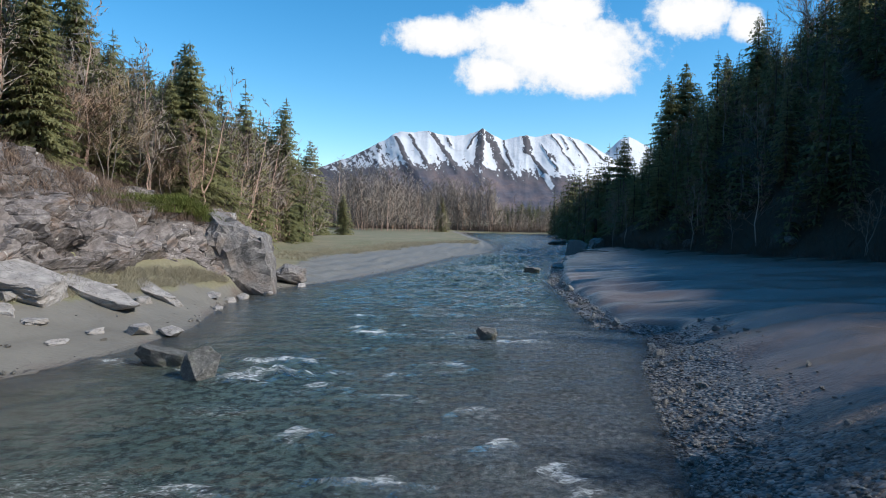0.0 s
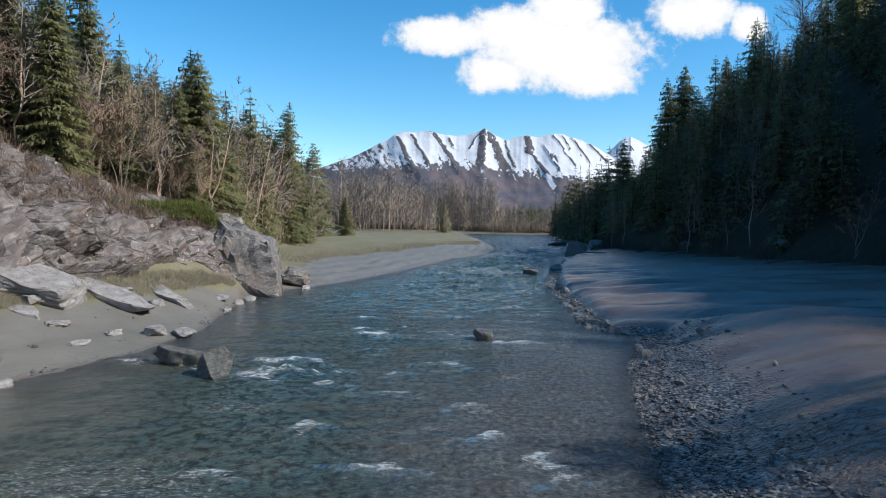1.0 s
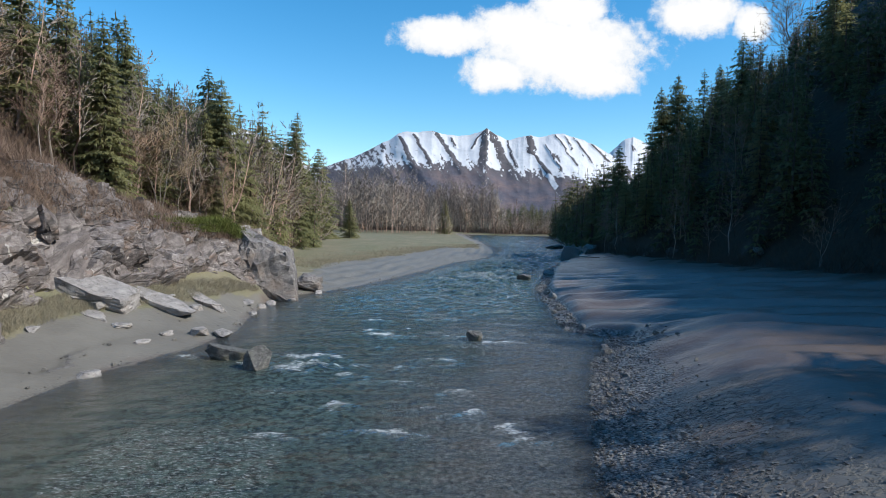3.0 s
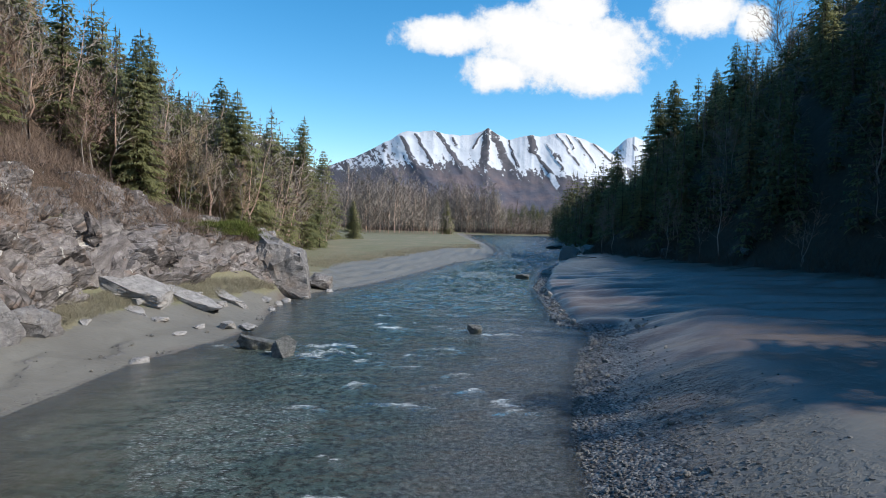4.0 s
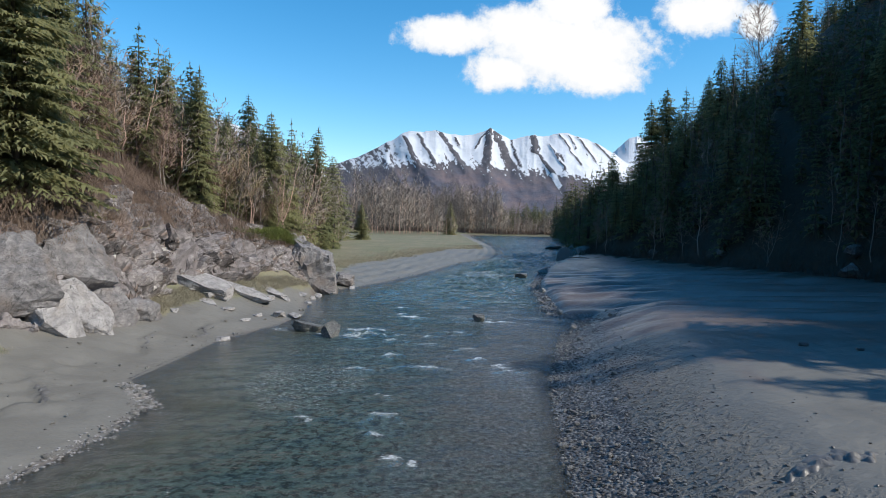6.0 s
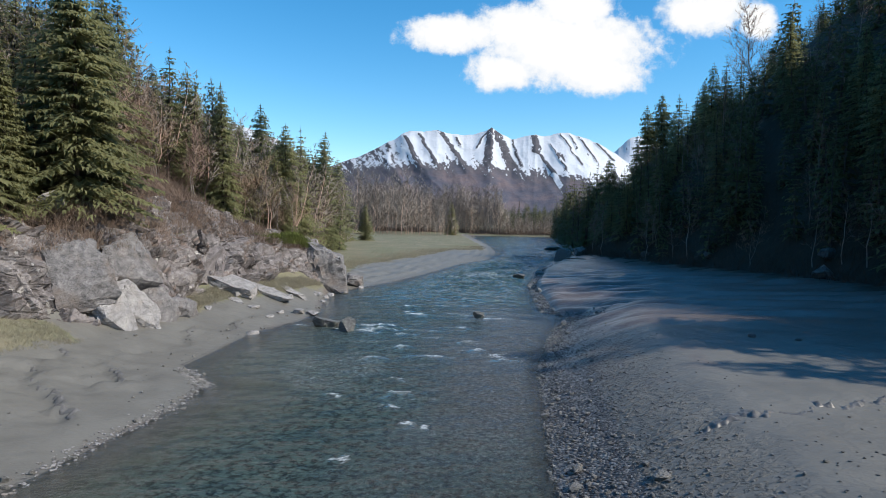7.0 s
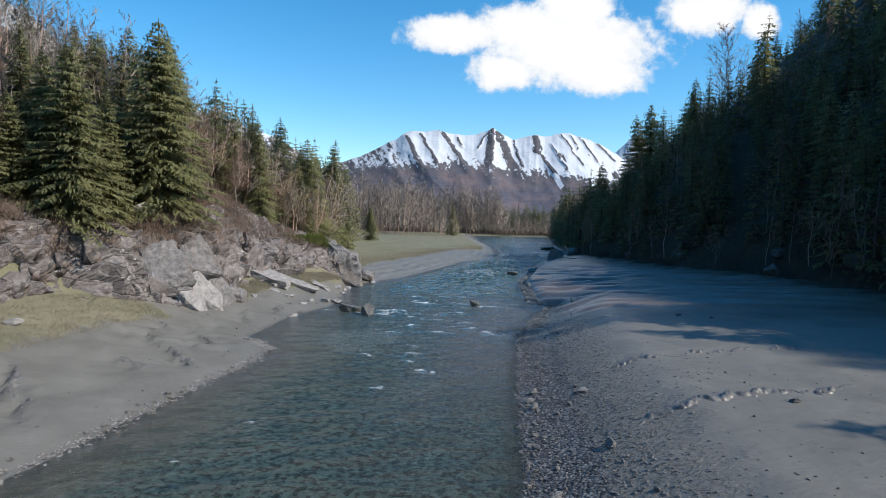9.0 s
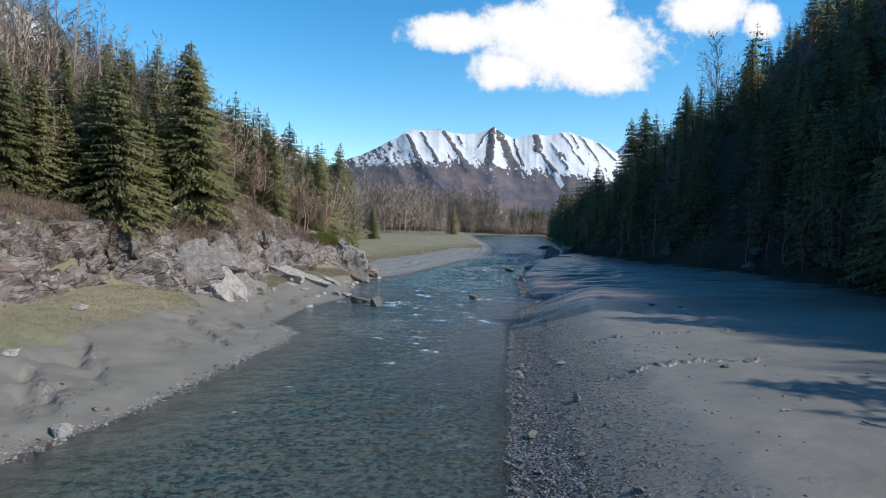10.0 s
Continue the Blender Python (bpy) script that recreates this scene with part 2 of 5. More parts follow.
def cliff_material():
    """Purple-grey fractured rock: smooth broken faces, dark joints, rusty seams and white chips."""
    m, nt, bs, co = material("cliff_rock")
    skew = scaled_n(nt, co, 0.75, 1.0, 1.25, 0.55)
    warp = nt.nodes.new("ShaderNodeTexNoise")
    warp.inputs["Scale"].default_value, warp.inputs["Detail"].default_value = 0.9, 5.0
    nt.links.new(co, warp.inputs["Vector"])
    bent = mix_n(nt, 0.3, scaled_n(nt, co, 0.45, 0.6, 1.3, 0.6), warp.outputs["Color"], "ADD")
    blocks = voronoi_n(nt, bent, 0.75)
    joint = voronoi_n(nt, bent, 0.75, True).outputs["Distance"]
    small_joint = voronoi_n(nt, bent, 2.3, True).outputs["Distance"]
    grain = noise_n(nt, skew, 3.2, 9, 0.72)
    tint = ramp_n(nt, blocks.outputs["Color"], (0.1, (0.10, 0.088, 0.088)), (0.45, (0.20, 0.180, 0.178)), (0.8, (0.30, 0.278, 0.272)))
    tint = mix_n(nt, 0.55, tint, ramp_n(nt, grain, (0.34, (0.045, 0.038, 0.038)), (0.5, (0.17, 0.150, 0.148)), (0.66, (0.38, 0.355, 0.345))))
    seam = step_n(nt, noise_n(nt, skew, 0.55, 6, 0.65, 0.5), 0.52, 0.66)
    tint = mix_n(nt, math_n(nt, "MULTIPLY", seam, 0.6), tint, (0.20, 0.135, 0.10))
    chip = step_n(nt, noise_n(nt, scaled_n(nt, co, 1.0, 0.8, 0.6), 1.5, 4, 0.55, 0.7), 0.66, 0.675)
    tint = mix_n(nt, math_n(nt, "MULTIPLY", chip, 0.85), tint, (0.52, 0.50, 0.475))
    broken = step_n(nt, noise_n(nt, co, 0.9, 4, 0.6), 0.38, 0.6)
    dark = math_n(nt, "MULTIPLY", math_n(nt, "SUBTRACT", 1.0, step_n(nt, joint, 0.006, 0.05)), broken)
    tint = mix_n(nt, math_n(nt, "MULTIPLY", dark, 0.75), tint, (0.02, 0.018, 0.018))
    thin = math_n(nt, "MULTIPLY", math_n(nt, "SUBTRACT", 1.0, step_n(nt, small_joint, 0.004, 0.025)), math_n(nt, "SUBTRACT", 1.0, broken))
    tint = mix_n(nt, math_n(nt, "MULTIPLY", thin, 0.7), tint, (0.03, 0.026, 0.026))
    nt.links.new(tint, bs.inputs["Base Color"])
    bs.inputs["Roughness"].default_value = 0.75
    layer = scaled_n(nt, co, 0.5, 0.55, 2.6, 0.6)
    split = math_n(nt, "ABSOLUTE", math_n(nt, "SUBTRACT", noise_n(nt, layer, 2.2, 6, 0.68), 0.5))
    tint = mix_n(nt, math_n(nt, "MULTIPLY", math_n(nt, "SUBTRACT", 1.0, step_n(nt, split, 0.0, 0.009)), 0.6), tint, (0.04, 0.035, 0.034))
    nt.links.new(tint, bs.inputs["Base Color"])
    deep = bump_n(nt, step_n(nt, joint, 0.0, 0.05), 0.5, 0.08)
    deep = bump_n(nt, step_n(nt, split, 0.0, 0.05), 0.5, 0.05, deep)
    deep = bump_n(nt, step_n(nt, small_joint, 0.0, 0.04), 0.4, 0.03, deep)
    nt.links.new(bump_n(nt, grain, 0.5, 0.08, deep), bs.inputs["Normal"])
    return m


def plant_material(name, low, high, odd, by="object", through_light=0.25):
    """Leaves, needles, twigs and stalks: colour varies from plant to plant and along each plant."""
    m, nt, bs, co = material(name)
    pick = random_n(nt) if by == "object" else island_n(nt) if by == "island" else ramp_n(nt, noise_n(nt, co, 0.22, 2), (0.3, 0.0), (0.7, 1.0))
    tint = ramp_n(nt, pick, (0.0, low), (0.6, high), (0.85, high), (1.0, odd))
    tint = mix_n(nt, 0.5, tint, ramp_n(nt, noise_n(nt, co, 1.3, 4), (0.3, low), (0.7, high)))
    nt.links.new(tint, bs.inputs["Base Color"])
    bs.inputs["Roughness"].default_value = 0.7
    bs.inputs["Specular IOR Level"].default_value = 0.25
    if through_light:
        leaf = nt.nodes.new("ShaderNodeBsdfTranslucent")
        nt.links.new(tint, leaf.inputs["Color"])
        both = nt.nodes.new("ShaderNodeMixShader")
        both.inputs[0].default_value = through_light
        nt.links.new(bs.outputs[0], both.inputs[1])
        nt.links.new(leaf.outputs[0], both.inputs[2])
        nt.links.new(both.outputs[0], nt.nodes["Material Output"].inputs[0])
    return m


def bark_material(name, dark, pale):
    m, nt, bs, co = material(name)
    f = noise_n(nt, scaled_n(nt, co, 6, 6, 1.2), 2.0, 6, 0.65)
    nt.links.new(mix_n(nt, 0.35, ramp_n(nt, f, (0.3, dark), (0.7, pale)), ramp_n(nt, random_n(nt), (0, dark), (1, pale))), bs.inputs["Base Color"])
    bs.inputs["Roughness"].default_value = 0.85
    nt.links.new(bump_n(nt, f, 0.5, 0.03), bs.inputs["Normal"])
    return m


def mountain_material():
    """Snow over dark rock, heath and bare scrub on the lower slopes."""
    m, nt, bs, co = material("snowy_mountain")
    bare, high = attribute_n(nt, "bare").outputs["Fac"], attribute_n(nt, "high").outputs["Fac"]
    fine, wide = noise_n(nt, co, 0.03, 8, 0.7), noise_n(nt, co, 0.006, 6, 0.65)
    white = math_n(nt, "SUBTRACT", 1.0, step_n(nt, math_n(nt, "ADD", bare, math_n(nt, "MULTIPLY", math_n(nt, "SUBTRACT", fine, 0.5), 0.7)), 0.35, 0.65))
    rock = ramp_n(nt, fine, (0.3, (0.038, 0.038, 0.046)), (0.7, (0.10, 0.09, 0.098)))
    low = ramp_n(nt, wide, (0.3, (0.040, 0.048, 0.072)), (0.45, (0.072, 0.068, 0.088)), (0.6, (0.125, 0.092, 0.096)), (0.75, (0.15, 0.115, 0.105)))
    low = mix_n(nt, math_n(nt, "MULTIPLY", step_n(nt, fine, 0.5, 0.7), 0.5), low, (0.05, 0.045, 0.055))
    base = mix_n(nt, step_n(nt, high, -1.2, 0.2), low, rock)
    nt.links.new(mix_n(nt, white, base, (0.54, 0.555, 0.59)), bs.inputs["Base Color"])
    bs.inputs["Roughness"].default_value = 0.9
    nt.links.new(bump_n(nt, fine, 0.5, 9.0), bs.inputs["Normal"])
    return m


def mud_material(name, rough):
    m, nt, bs, co = material(name)
    f = noise_n(nt, co, 6, 6)
    nt.links.new(ramp_n(nt, f, (0.3, (0.085, 0.081, 0.078)), (0.7, (0.155, 0.148, 0.142))), bs.inputs["Base Color"])
    bs.inputs["Roughness"].default_value = rough
    nt.links.new(bump_n(nt, f, 0.5, 0.04), bs.inputs["Normal"])
    return m


WET_MUD, DULL_MUD = mud_material("wet_mud", 0.46), mud_material("dull_mud", 0.55)
MUD = ground_material()
WATER = water_material()
CLIFF = cliff_material()
SLATE = rock_material("slate_rock", (0.14, 0.135, 0.138), (0.30, 0.288, 0.285), (0.44, 0.425, 0.415), (0.27, 0.235, 0.205), 0.8)
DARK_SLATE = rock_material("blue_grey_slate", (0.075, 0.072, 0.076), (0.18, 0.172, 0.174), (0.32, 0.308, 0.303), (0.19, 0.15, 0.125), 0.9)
BOULDER = rock_material("wet_boulder", (0.045, 0.046, 0.045), (0.115, 0.116, 0.112), (0.27, 0.27, 0.255), (0.12, 0.125, 0.075), 2.0, 0.5)
PEBBLE = rock_material("pebble_stone", (0.035, 0.034, 0.036), (0.105, 0.1, 0.1), (0.29, 0.28, 0.26), (0.125, 0.118, 0.11), 3.0, 0.38, 0.65)
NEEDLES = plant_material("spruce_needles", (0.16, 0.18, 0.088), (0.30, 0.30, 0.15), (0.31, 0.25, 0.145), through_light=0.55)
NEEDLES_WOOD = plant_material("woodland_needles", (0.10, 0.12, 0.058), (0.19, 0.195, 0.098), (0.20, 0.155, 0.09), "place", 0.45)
TWIGS_WOOD = plant_material("woodland_twigs", (0.33, 0.25, 0.21), (0.48, 0.335, 0.27), (0.42, 0.34, 0.24), "place", 0.3)
TWIGS = plant_material("bare_twigs", (0.20, 0.145, 0.118), (0.30, 0.205, 0.162), (0.26, 0.205, 0.135), through_light=0)
BUDS = plant_material("catkin_twigs", (0.20, 0.155, 0.11), (0.29, 0.20, 0.15), (0.26, 0.22, 0.115), through_light=0)
BRUSH = plant_material("red_brush", (0.135, 0.098, 0.078), (0.22, 0.16, 0.128), (0.27, 0.22, 0.165), "island", 0)
STRAW = plant_material("dead_grass", (0.20, 0.185, 0.13), (0.345, 0.31, 0.24), (0.17, 0.18, 0.10), "island", 0.2)
# darker copy of the brush: the eastern slope's shade put into its colour
SHADED_BRUSH = plant_material("shaded_brush", (0.05, 0.040, 0.032), (0.085, 0.064, 0.048), (0.07, 0.066, 0.036), "island", 0)
JUNIPER = plant_material("juniper_green", (0.07, 0.105, 0.024), (0.15, 0.17, 0.045), (0.19, 0.13, 0.05), "island")
BARK = bark_material("spruce_bark", (0.05, 0.038, 0.03), (0.13, 0.10, 0.08))
PALE_BARK = bark_material("grey_bark", (0.15, 0.128, 0.113), (0.34, 0.30, 0.26))
DRIFTWOOD = bark_material("driftwood", (0.12, 0.10, 0.085), (0.32, 0.28, 0.24))
SNOWY = mountain_material()

# ---- mesh helpers ----


def hash_n(i, j, k, seed):
    h = (i * 374761393 + j * 668265263 + k * 2147483647 + seed * 1274126177).astype(np.int64) & 0x7FFFFFFF
    h = ((h ^ (h >> 13)) * 1274126177) & 0x7FFFFFFF
    return ((h ^ (h >> 16)) & 0xFFFF) / 65535.0


def value_noise(p, seed=0):
    """Smooth noise from 0 to 1 at the rows of p."""
    c = np.floor(p).astype(np.int64)
    f = p - c
    f = f * f * (3 - 2 * f)
    out = np.zeros(len(p))
    for dx in (0, 1):
        for dy in (0, 1):
            for dz in (0, 1):
                w = (f[:, 0] if dx else 1 - f[:, 0]) * (f[:, 1] if dy else 1 - f[:, 1]) * (f[:, 2] if dz else 1 - f[:, 2])
                out += w * hash_n(c[:, 0] + dx, c[:, 1] + dy, c[:, 2] + dz, seed)
    return out


def fbm(p, octaves=4, seed=0, gain=0.5):
    """Fractal noise, about -1 to 1."""
    p = np.atleast_2d(np.asarray(p, float))
    total, amp, size = np.zeros(len(p)), 1.0, 0.0
    for o in range(octaves):
        total += amp * (2 * value_noise(p * 2.0 ** o + 17.3 * o, seed + o) - 1)
        size += amp
        amp *= gain
    return total / size * 1.6


def fbm2(x, y, octaves=4, seed=0, gain=0.5):
    x, y = np.broadcast_arrays(np.asarray(x, float), np.asarray(y, float))
    return fbm(np.column_stack([x.ravel(), y.ravel(), np.full(x.size, 0.37)]), octaves, seed, gain).reshape(x.shape)


def facets(p, cell, seed, tilt=0.5):
    """Blocky offsets: every cell of broken rock is a plane of its own height and tilt."""
    rng = np.random.default_rng(seed)
    c = np.floor(p / cell).astype(np.int64)
    best, off = np.full(len(p), 1e9), np.zeros(len(p))
    for dx in (-1, 0, 1):
        for dy in (-1, 0, 1):
            for dz in (-1, 0, 1):
                n = c + np.array((dx, dy, dz))
                r = [hash_n(n[:, 0], n[:, 1], n[:, 2], seed + s) for s in range(7)]
                d = p / cell - (n + np.column_stack(r[:3]))
                dist = (d * d).sum(1)
                value = (r[3] - 0.5) + tilt * ((r[4] - 0.5) * d[:, 0] + (r[5] - 0.5) * d[:, 1] + (r[6] - 0.5) * d[:, 2]) * 2
                closer = dist < best
                best, off = np.where(closer, dist, best), np.where(closer, value, off)
    return off


def planes(a, b, seed):
    """Continuous flat facets over a lattice, about -0.5 to 0.5."""
    i, j = np.floor(a).astype(np.int64), np.floor(b).astype(np.int64)
    u, v = a - i, b - j
    k = np.zeros_like(i)
    h00, h10, h01, h11 = hash_n(i, j, k, seed), hash_n(i + 1, j, k, seed), hash_n(i, j + 1, k, seed), hash_n(i + 1, j + 1, k, seed)
    low = h00 + (h10 - h00) * u + (h11 - h10) * v
    high = h00 + (h11 - h01) * u + (h01 - h00) * v
    return np.where(u > v, low, high) - 0.5


def smooth_step(x, lo, hi):
    t = np.clip((x - lo) / (hi - lo), 0, 1)
    return t * t * (3 - 2 * t)


def mesh_of(name, verts, faces, mat, smooth=False):
    """A mesh from arrays of places and of triangles or quads."""
    me = bpy.data.meshes.new(name)
    verts, faces = np.asarray(verts, np.float32), np.asarray(faces, np.int32)
    me.vertices.add(len(verts))
    me.vertices.foreach_set("co", verts.ravel())
    me.loops.add(faces.size)
    me.loops.foreach_set("vertex_index", faces.ravel())
    me.polygons.add(len(faces))
    me.polygons.foreach_set("loop_start", np.arange(0, faces.size, faces.shape[1], dtype=np.int32))
    me.polygons.foreach_set("use_smooth", np.full(len(faces), smooth))
    me.update(calc_edges=True)
    me.validate()
    me.materials.append(mat)
    return me


def part(name, me, parent, label=""):
    ob = new(name, me)
    ob.parent = parent
    return tagged(ob, label)


def grid_faces(n, m):
    """Quads of a grid with n rows of m points."""
    i = np.arange((n - 1) * (m - 1))
    a = i // (m - 1) * m + i % (m - 1)
    return np.column_stack([a, a + 1, a + m + 1, a + m])


def point_value(me, name, values):
    at = me.attributes.new(name, "FLOAT", "POINT")
    at.data.foreach_set("value", np.asarray(values, np.float32))


# ---- the lie of the land: banks, cliff foot, cliff top and hills along the river (y) ----
LEFT_WATER = ((-60, -20, -15, -7, 0, 3.4, 6.7, 16, 21, 26, 32, 38, 42, 45, 50, 60, 74, 88, 103, 123, 150, 187, 255, 300),
              (-17, -15.2, -13.9, -13.2, -12.3, -12.6, -15.4, -15.2, -13.6, -13.4, -14.8, -15.5, -14.8, -13.4, -11.4, -8.8, -5.7, -3.2, 2.3, 4.6, 4.5, 2.9, -2, -4))
RIGHT_WATER = ((-60, -20, -14, -4, 9, 16.7, 21, 25.5, 27.4, 29.4, 33, 43, 53, 58, 64, 77, 88, 98, 137, 165, 280, 380),
               (1.2, 1.9, 2.2, 2.6, 3.5, 4.9, 5.8, 7.4, 7.9, 5.8, 5.8, 6.1, 6.6, 7.5, 8.5, 10.5, 14, 15.5, 27.5, 30, 39, 46))
BASE_Y = (-60, -12, -3, 3, 7, 12, 16, 20, 27, 34, 39, 44, 48, 60, 80, 120, 200, 300)
BASE_X = (-30, -28.5, -27, -25, -22, -21.2, -21.4, -21.8, -20.0, -17.9, -16.0, -16.5, -19.5, -23, -27, -34, -62, -95)
BASE_Z = (3, 3, 3.2, 3.4, 2.2, 1.6, 1.5, 2.4, 2.9, 2.7, 1.6, 1.2, 1.3, 1.3, 1.2, 1.2, 1.2, 1.2)
TOP_X = (-32, -30, -28.5, -27, -25, -23.5, -23.4, -24.0, -22.6, -20.5, -19.5, -19, -21, -25, -29, -36, -64, -97)
TOP_Z = (10, 9.6, 8.6, 7.6, 7.4, 7.8, 9.0, 9.3, 8.0, 6.2, 5.2, 4.4, 2.4, 2.0, 1.9, 1.8, 1.8, 1.8)
EDGE_Y = (-60, 2, 7, 16, 20, 27, 34, 40, 48, 66, 78, 98, 124, 132, 160, 300)
EDGE_X = (-23, -21.4, -20.5, -19.8, -19.6, -17.2, -16.4, -15.6, -16.6, -18, -15.1, -11.1, -6.7, 1.0, 1.0, -9)
EDGE_Z = (1.9, 1.8, 1.3, 1.1, 1.5, 1.2, 1.2, 0.5, 0.7, 0.9, 0.9, 0.9, 0.9, 0.7, 0.8, 0.8)
FOOT_Y = (-60, 40, 65, 85, 106, 135, 165, 280, 380)
FOOT_X = (40, 38, 31, 28, 24, 32, 38, 66, 90)
FOOT_Z = (3.2, 3.0, 2.5, 2.1, 1.8, 1.6, 1.6, 1.6, 1.6)
SHELF = ((-60, 15, 24, 29, 33, 60, 100, 300), (3.7, 3.7, 3.0, 1.7, 1.5, 1.4, 1.6, 2.0), (1.4, 1.4, 1.05, 0.55, 0.55, 0.5, 0.55, 0.6),
         (6.0, 6.0, 6.0, 6.0, 6.0, 5.0, 3.5, 5.0), (2.2, 2.2, 1.9, 1.3, 1.2, 0.9, 1.0, 1.0))
FAR_SHORE = 318.0


def at_y(y, ys, vs):
    return np.interp(y, ys, vs)


def left_water(y):
    return at_y(y, *LEFT_WATER)


def right_water(y):
    return at_y(y, *RIGHT_WATER)


def section(y):
    """Places and heights across the valley at y, from the western hill to the eastern one."""
    xl, xr = left_water(y), right_water(y)
    xe, ze = at_y(y, EDGE_Y, EDGE_X), at_y(y, EDGE_Y, EDGE_Z)
    xb, zb = at_y(y, BASE_Y, BASE_X), at_y(y, BASE_Y, BASE_Z)
    xt, zt = at_y(y, BASE_Y, TOP_X), at_y(y, BASE_Y, TOP_Z)
    foot, fz = at_y(y, FOOT_Y, FOOT_X), at_y(y, FOOT_Y, FOOT_Z)
    e2, z2, e3, z3 = (at_y(y, SHELF[0], s) for s in SHELF[1:])
    wide = xr - xl
    w = 1 - 0.72 * np.clip((y - 170) / 150, 0, 1)
    e = 1 - 0.62 * np.clip((y - 300) / 120, 0, 1)
    xe = min(xe, xl - 0.6)
    xb = min(xb, xe - 0.4)
    xt = min(xt, xb - 0.5)
    xs = [-4500, xt - 150, xt - 55, xt - 4, xt, xb - 0.3, xe, 0.5 * (xe + xl), xl, xl + 0.22 * wide, xl + 0.45 * wide, xr - 0.2 * wide, xr, xr + at_y(y, (24, 29), (0.52, 0.74)) * e2, xr + e2, xr + e3, foot, foot + 45, foot + 115, 4500]
    zs = [320 * w, zt + 92 * w, zt + 30 * w, zt + 1.8 * w, zt, zb, ze, 0.4 * ze, 0, -0.26, -0.95, -0.7, 0, at_y(y, (24, 29), (0.42, 0.18)) * z2, z2, z3, fz, fz + 46 * e, fz + at_y(y, (-62, -46, -39, -27, -24, -18, -14, 44, 66), (92, 95, 113, 112, 105, 105, 122, 124, 106)) * e, 420 * e]
    far = np.clip((y - FAR_SHORE) / 14.0, 0, 1)
    if far > 0:
        floor_z = 1.5 + max(0, y - 420) * 0.012
        zs = [z * (1 - far) + floor_z * far if xt <= x <= foot else z for x, z in zip(xs, zs)]
    return xs, zs


def land(x, y):
    """Height of the bare land."""
    return float(np.interp(x, *section(y)))


def graded(core_lo, core_hi, step, lo, hi, growth):
    out = list(np.arange(core_lo, core_hi + step * 0.5, step))
    s, v = step, core_hi
    while v < hi:
        s = min(s * growth, 220)
        v += s
        out.append(v)
    s, v, low = step, core_lo, []
    while v > lo:
        s = min(s * growth, 220)
        v -= s
        low.append(v)
    return np.array(low[::-1] + out)


# mud scarps that cross the eastern bank: place, from, to, height
SCARPS = ((-5.3, 4.8, 18.0, 0.13), (-12.2, 4.6, 15.5, 0.13), (-24.6, 4.8, 10.5, 0.07), (0.9, 6.0, 12.0, 0.05))


# steps where the western silt has slumped: from, to, depth; the low side lies down the valley
SLUMPS = (((-20.2, 2.0), (-14.6, -3.2), 0.42), ((-20.6, -7.4), (-16.6, -11.9), 0.4), ((-20.3, -11.8), (-15.6, -16.2), 0.4), ((-18.8, 4.6), (-15.4, 1.6), 0.25), ((-21.0, 4.4), (-18.6, 3.0), 0.3),
          ((-18.6, -14.4), (-15.9, -17.4), 0.3), ((-18.4, -3.2), (-15.9, -5.6), 0.28), ((-18.8, 14.6), (-16.6, 9.8), 0.25), ((-17.4, 18.6), (-16.0, 14.2), 0.2))


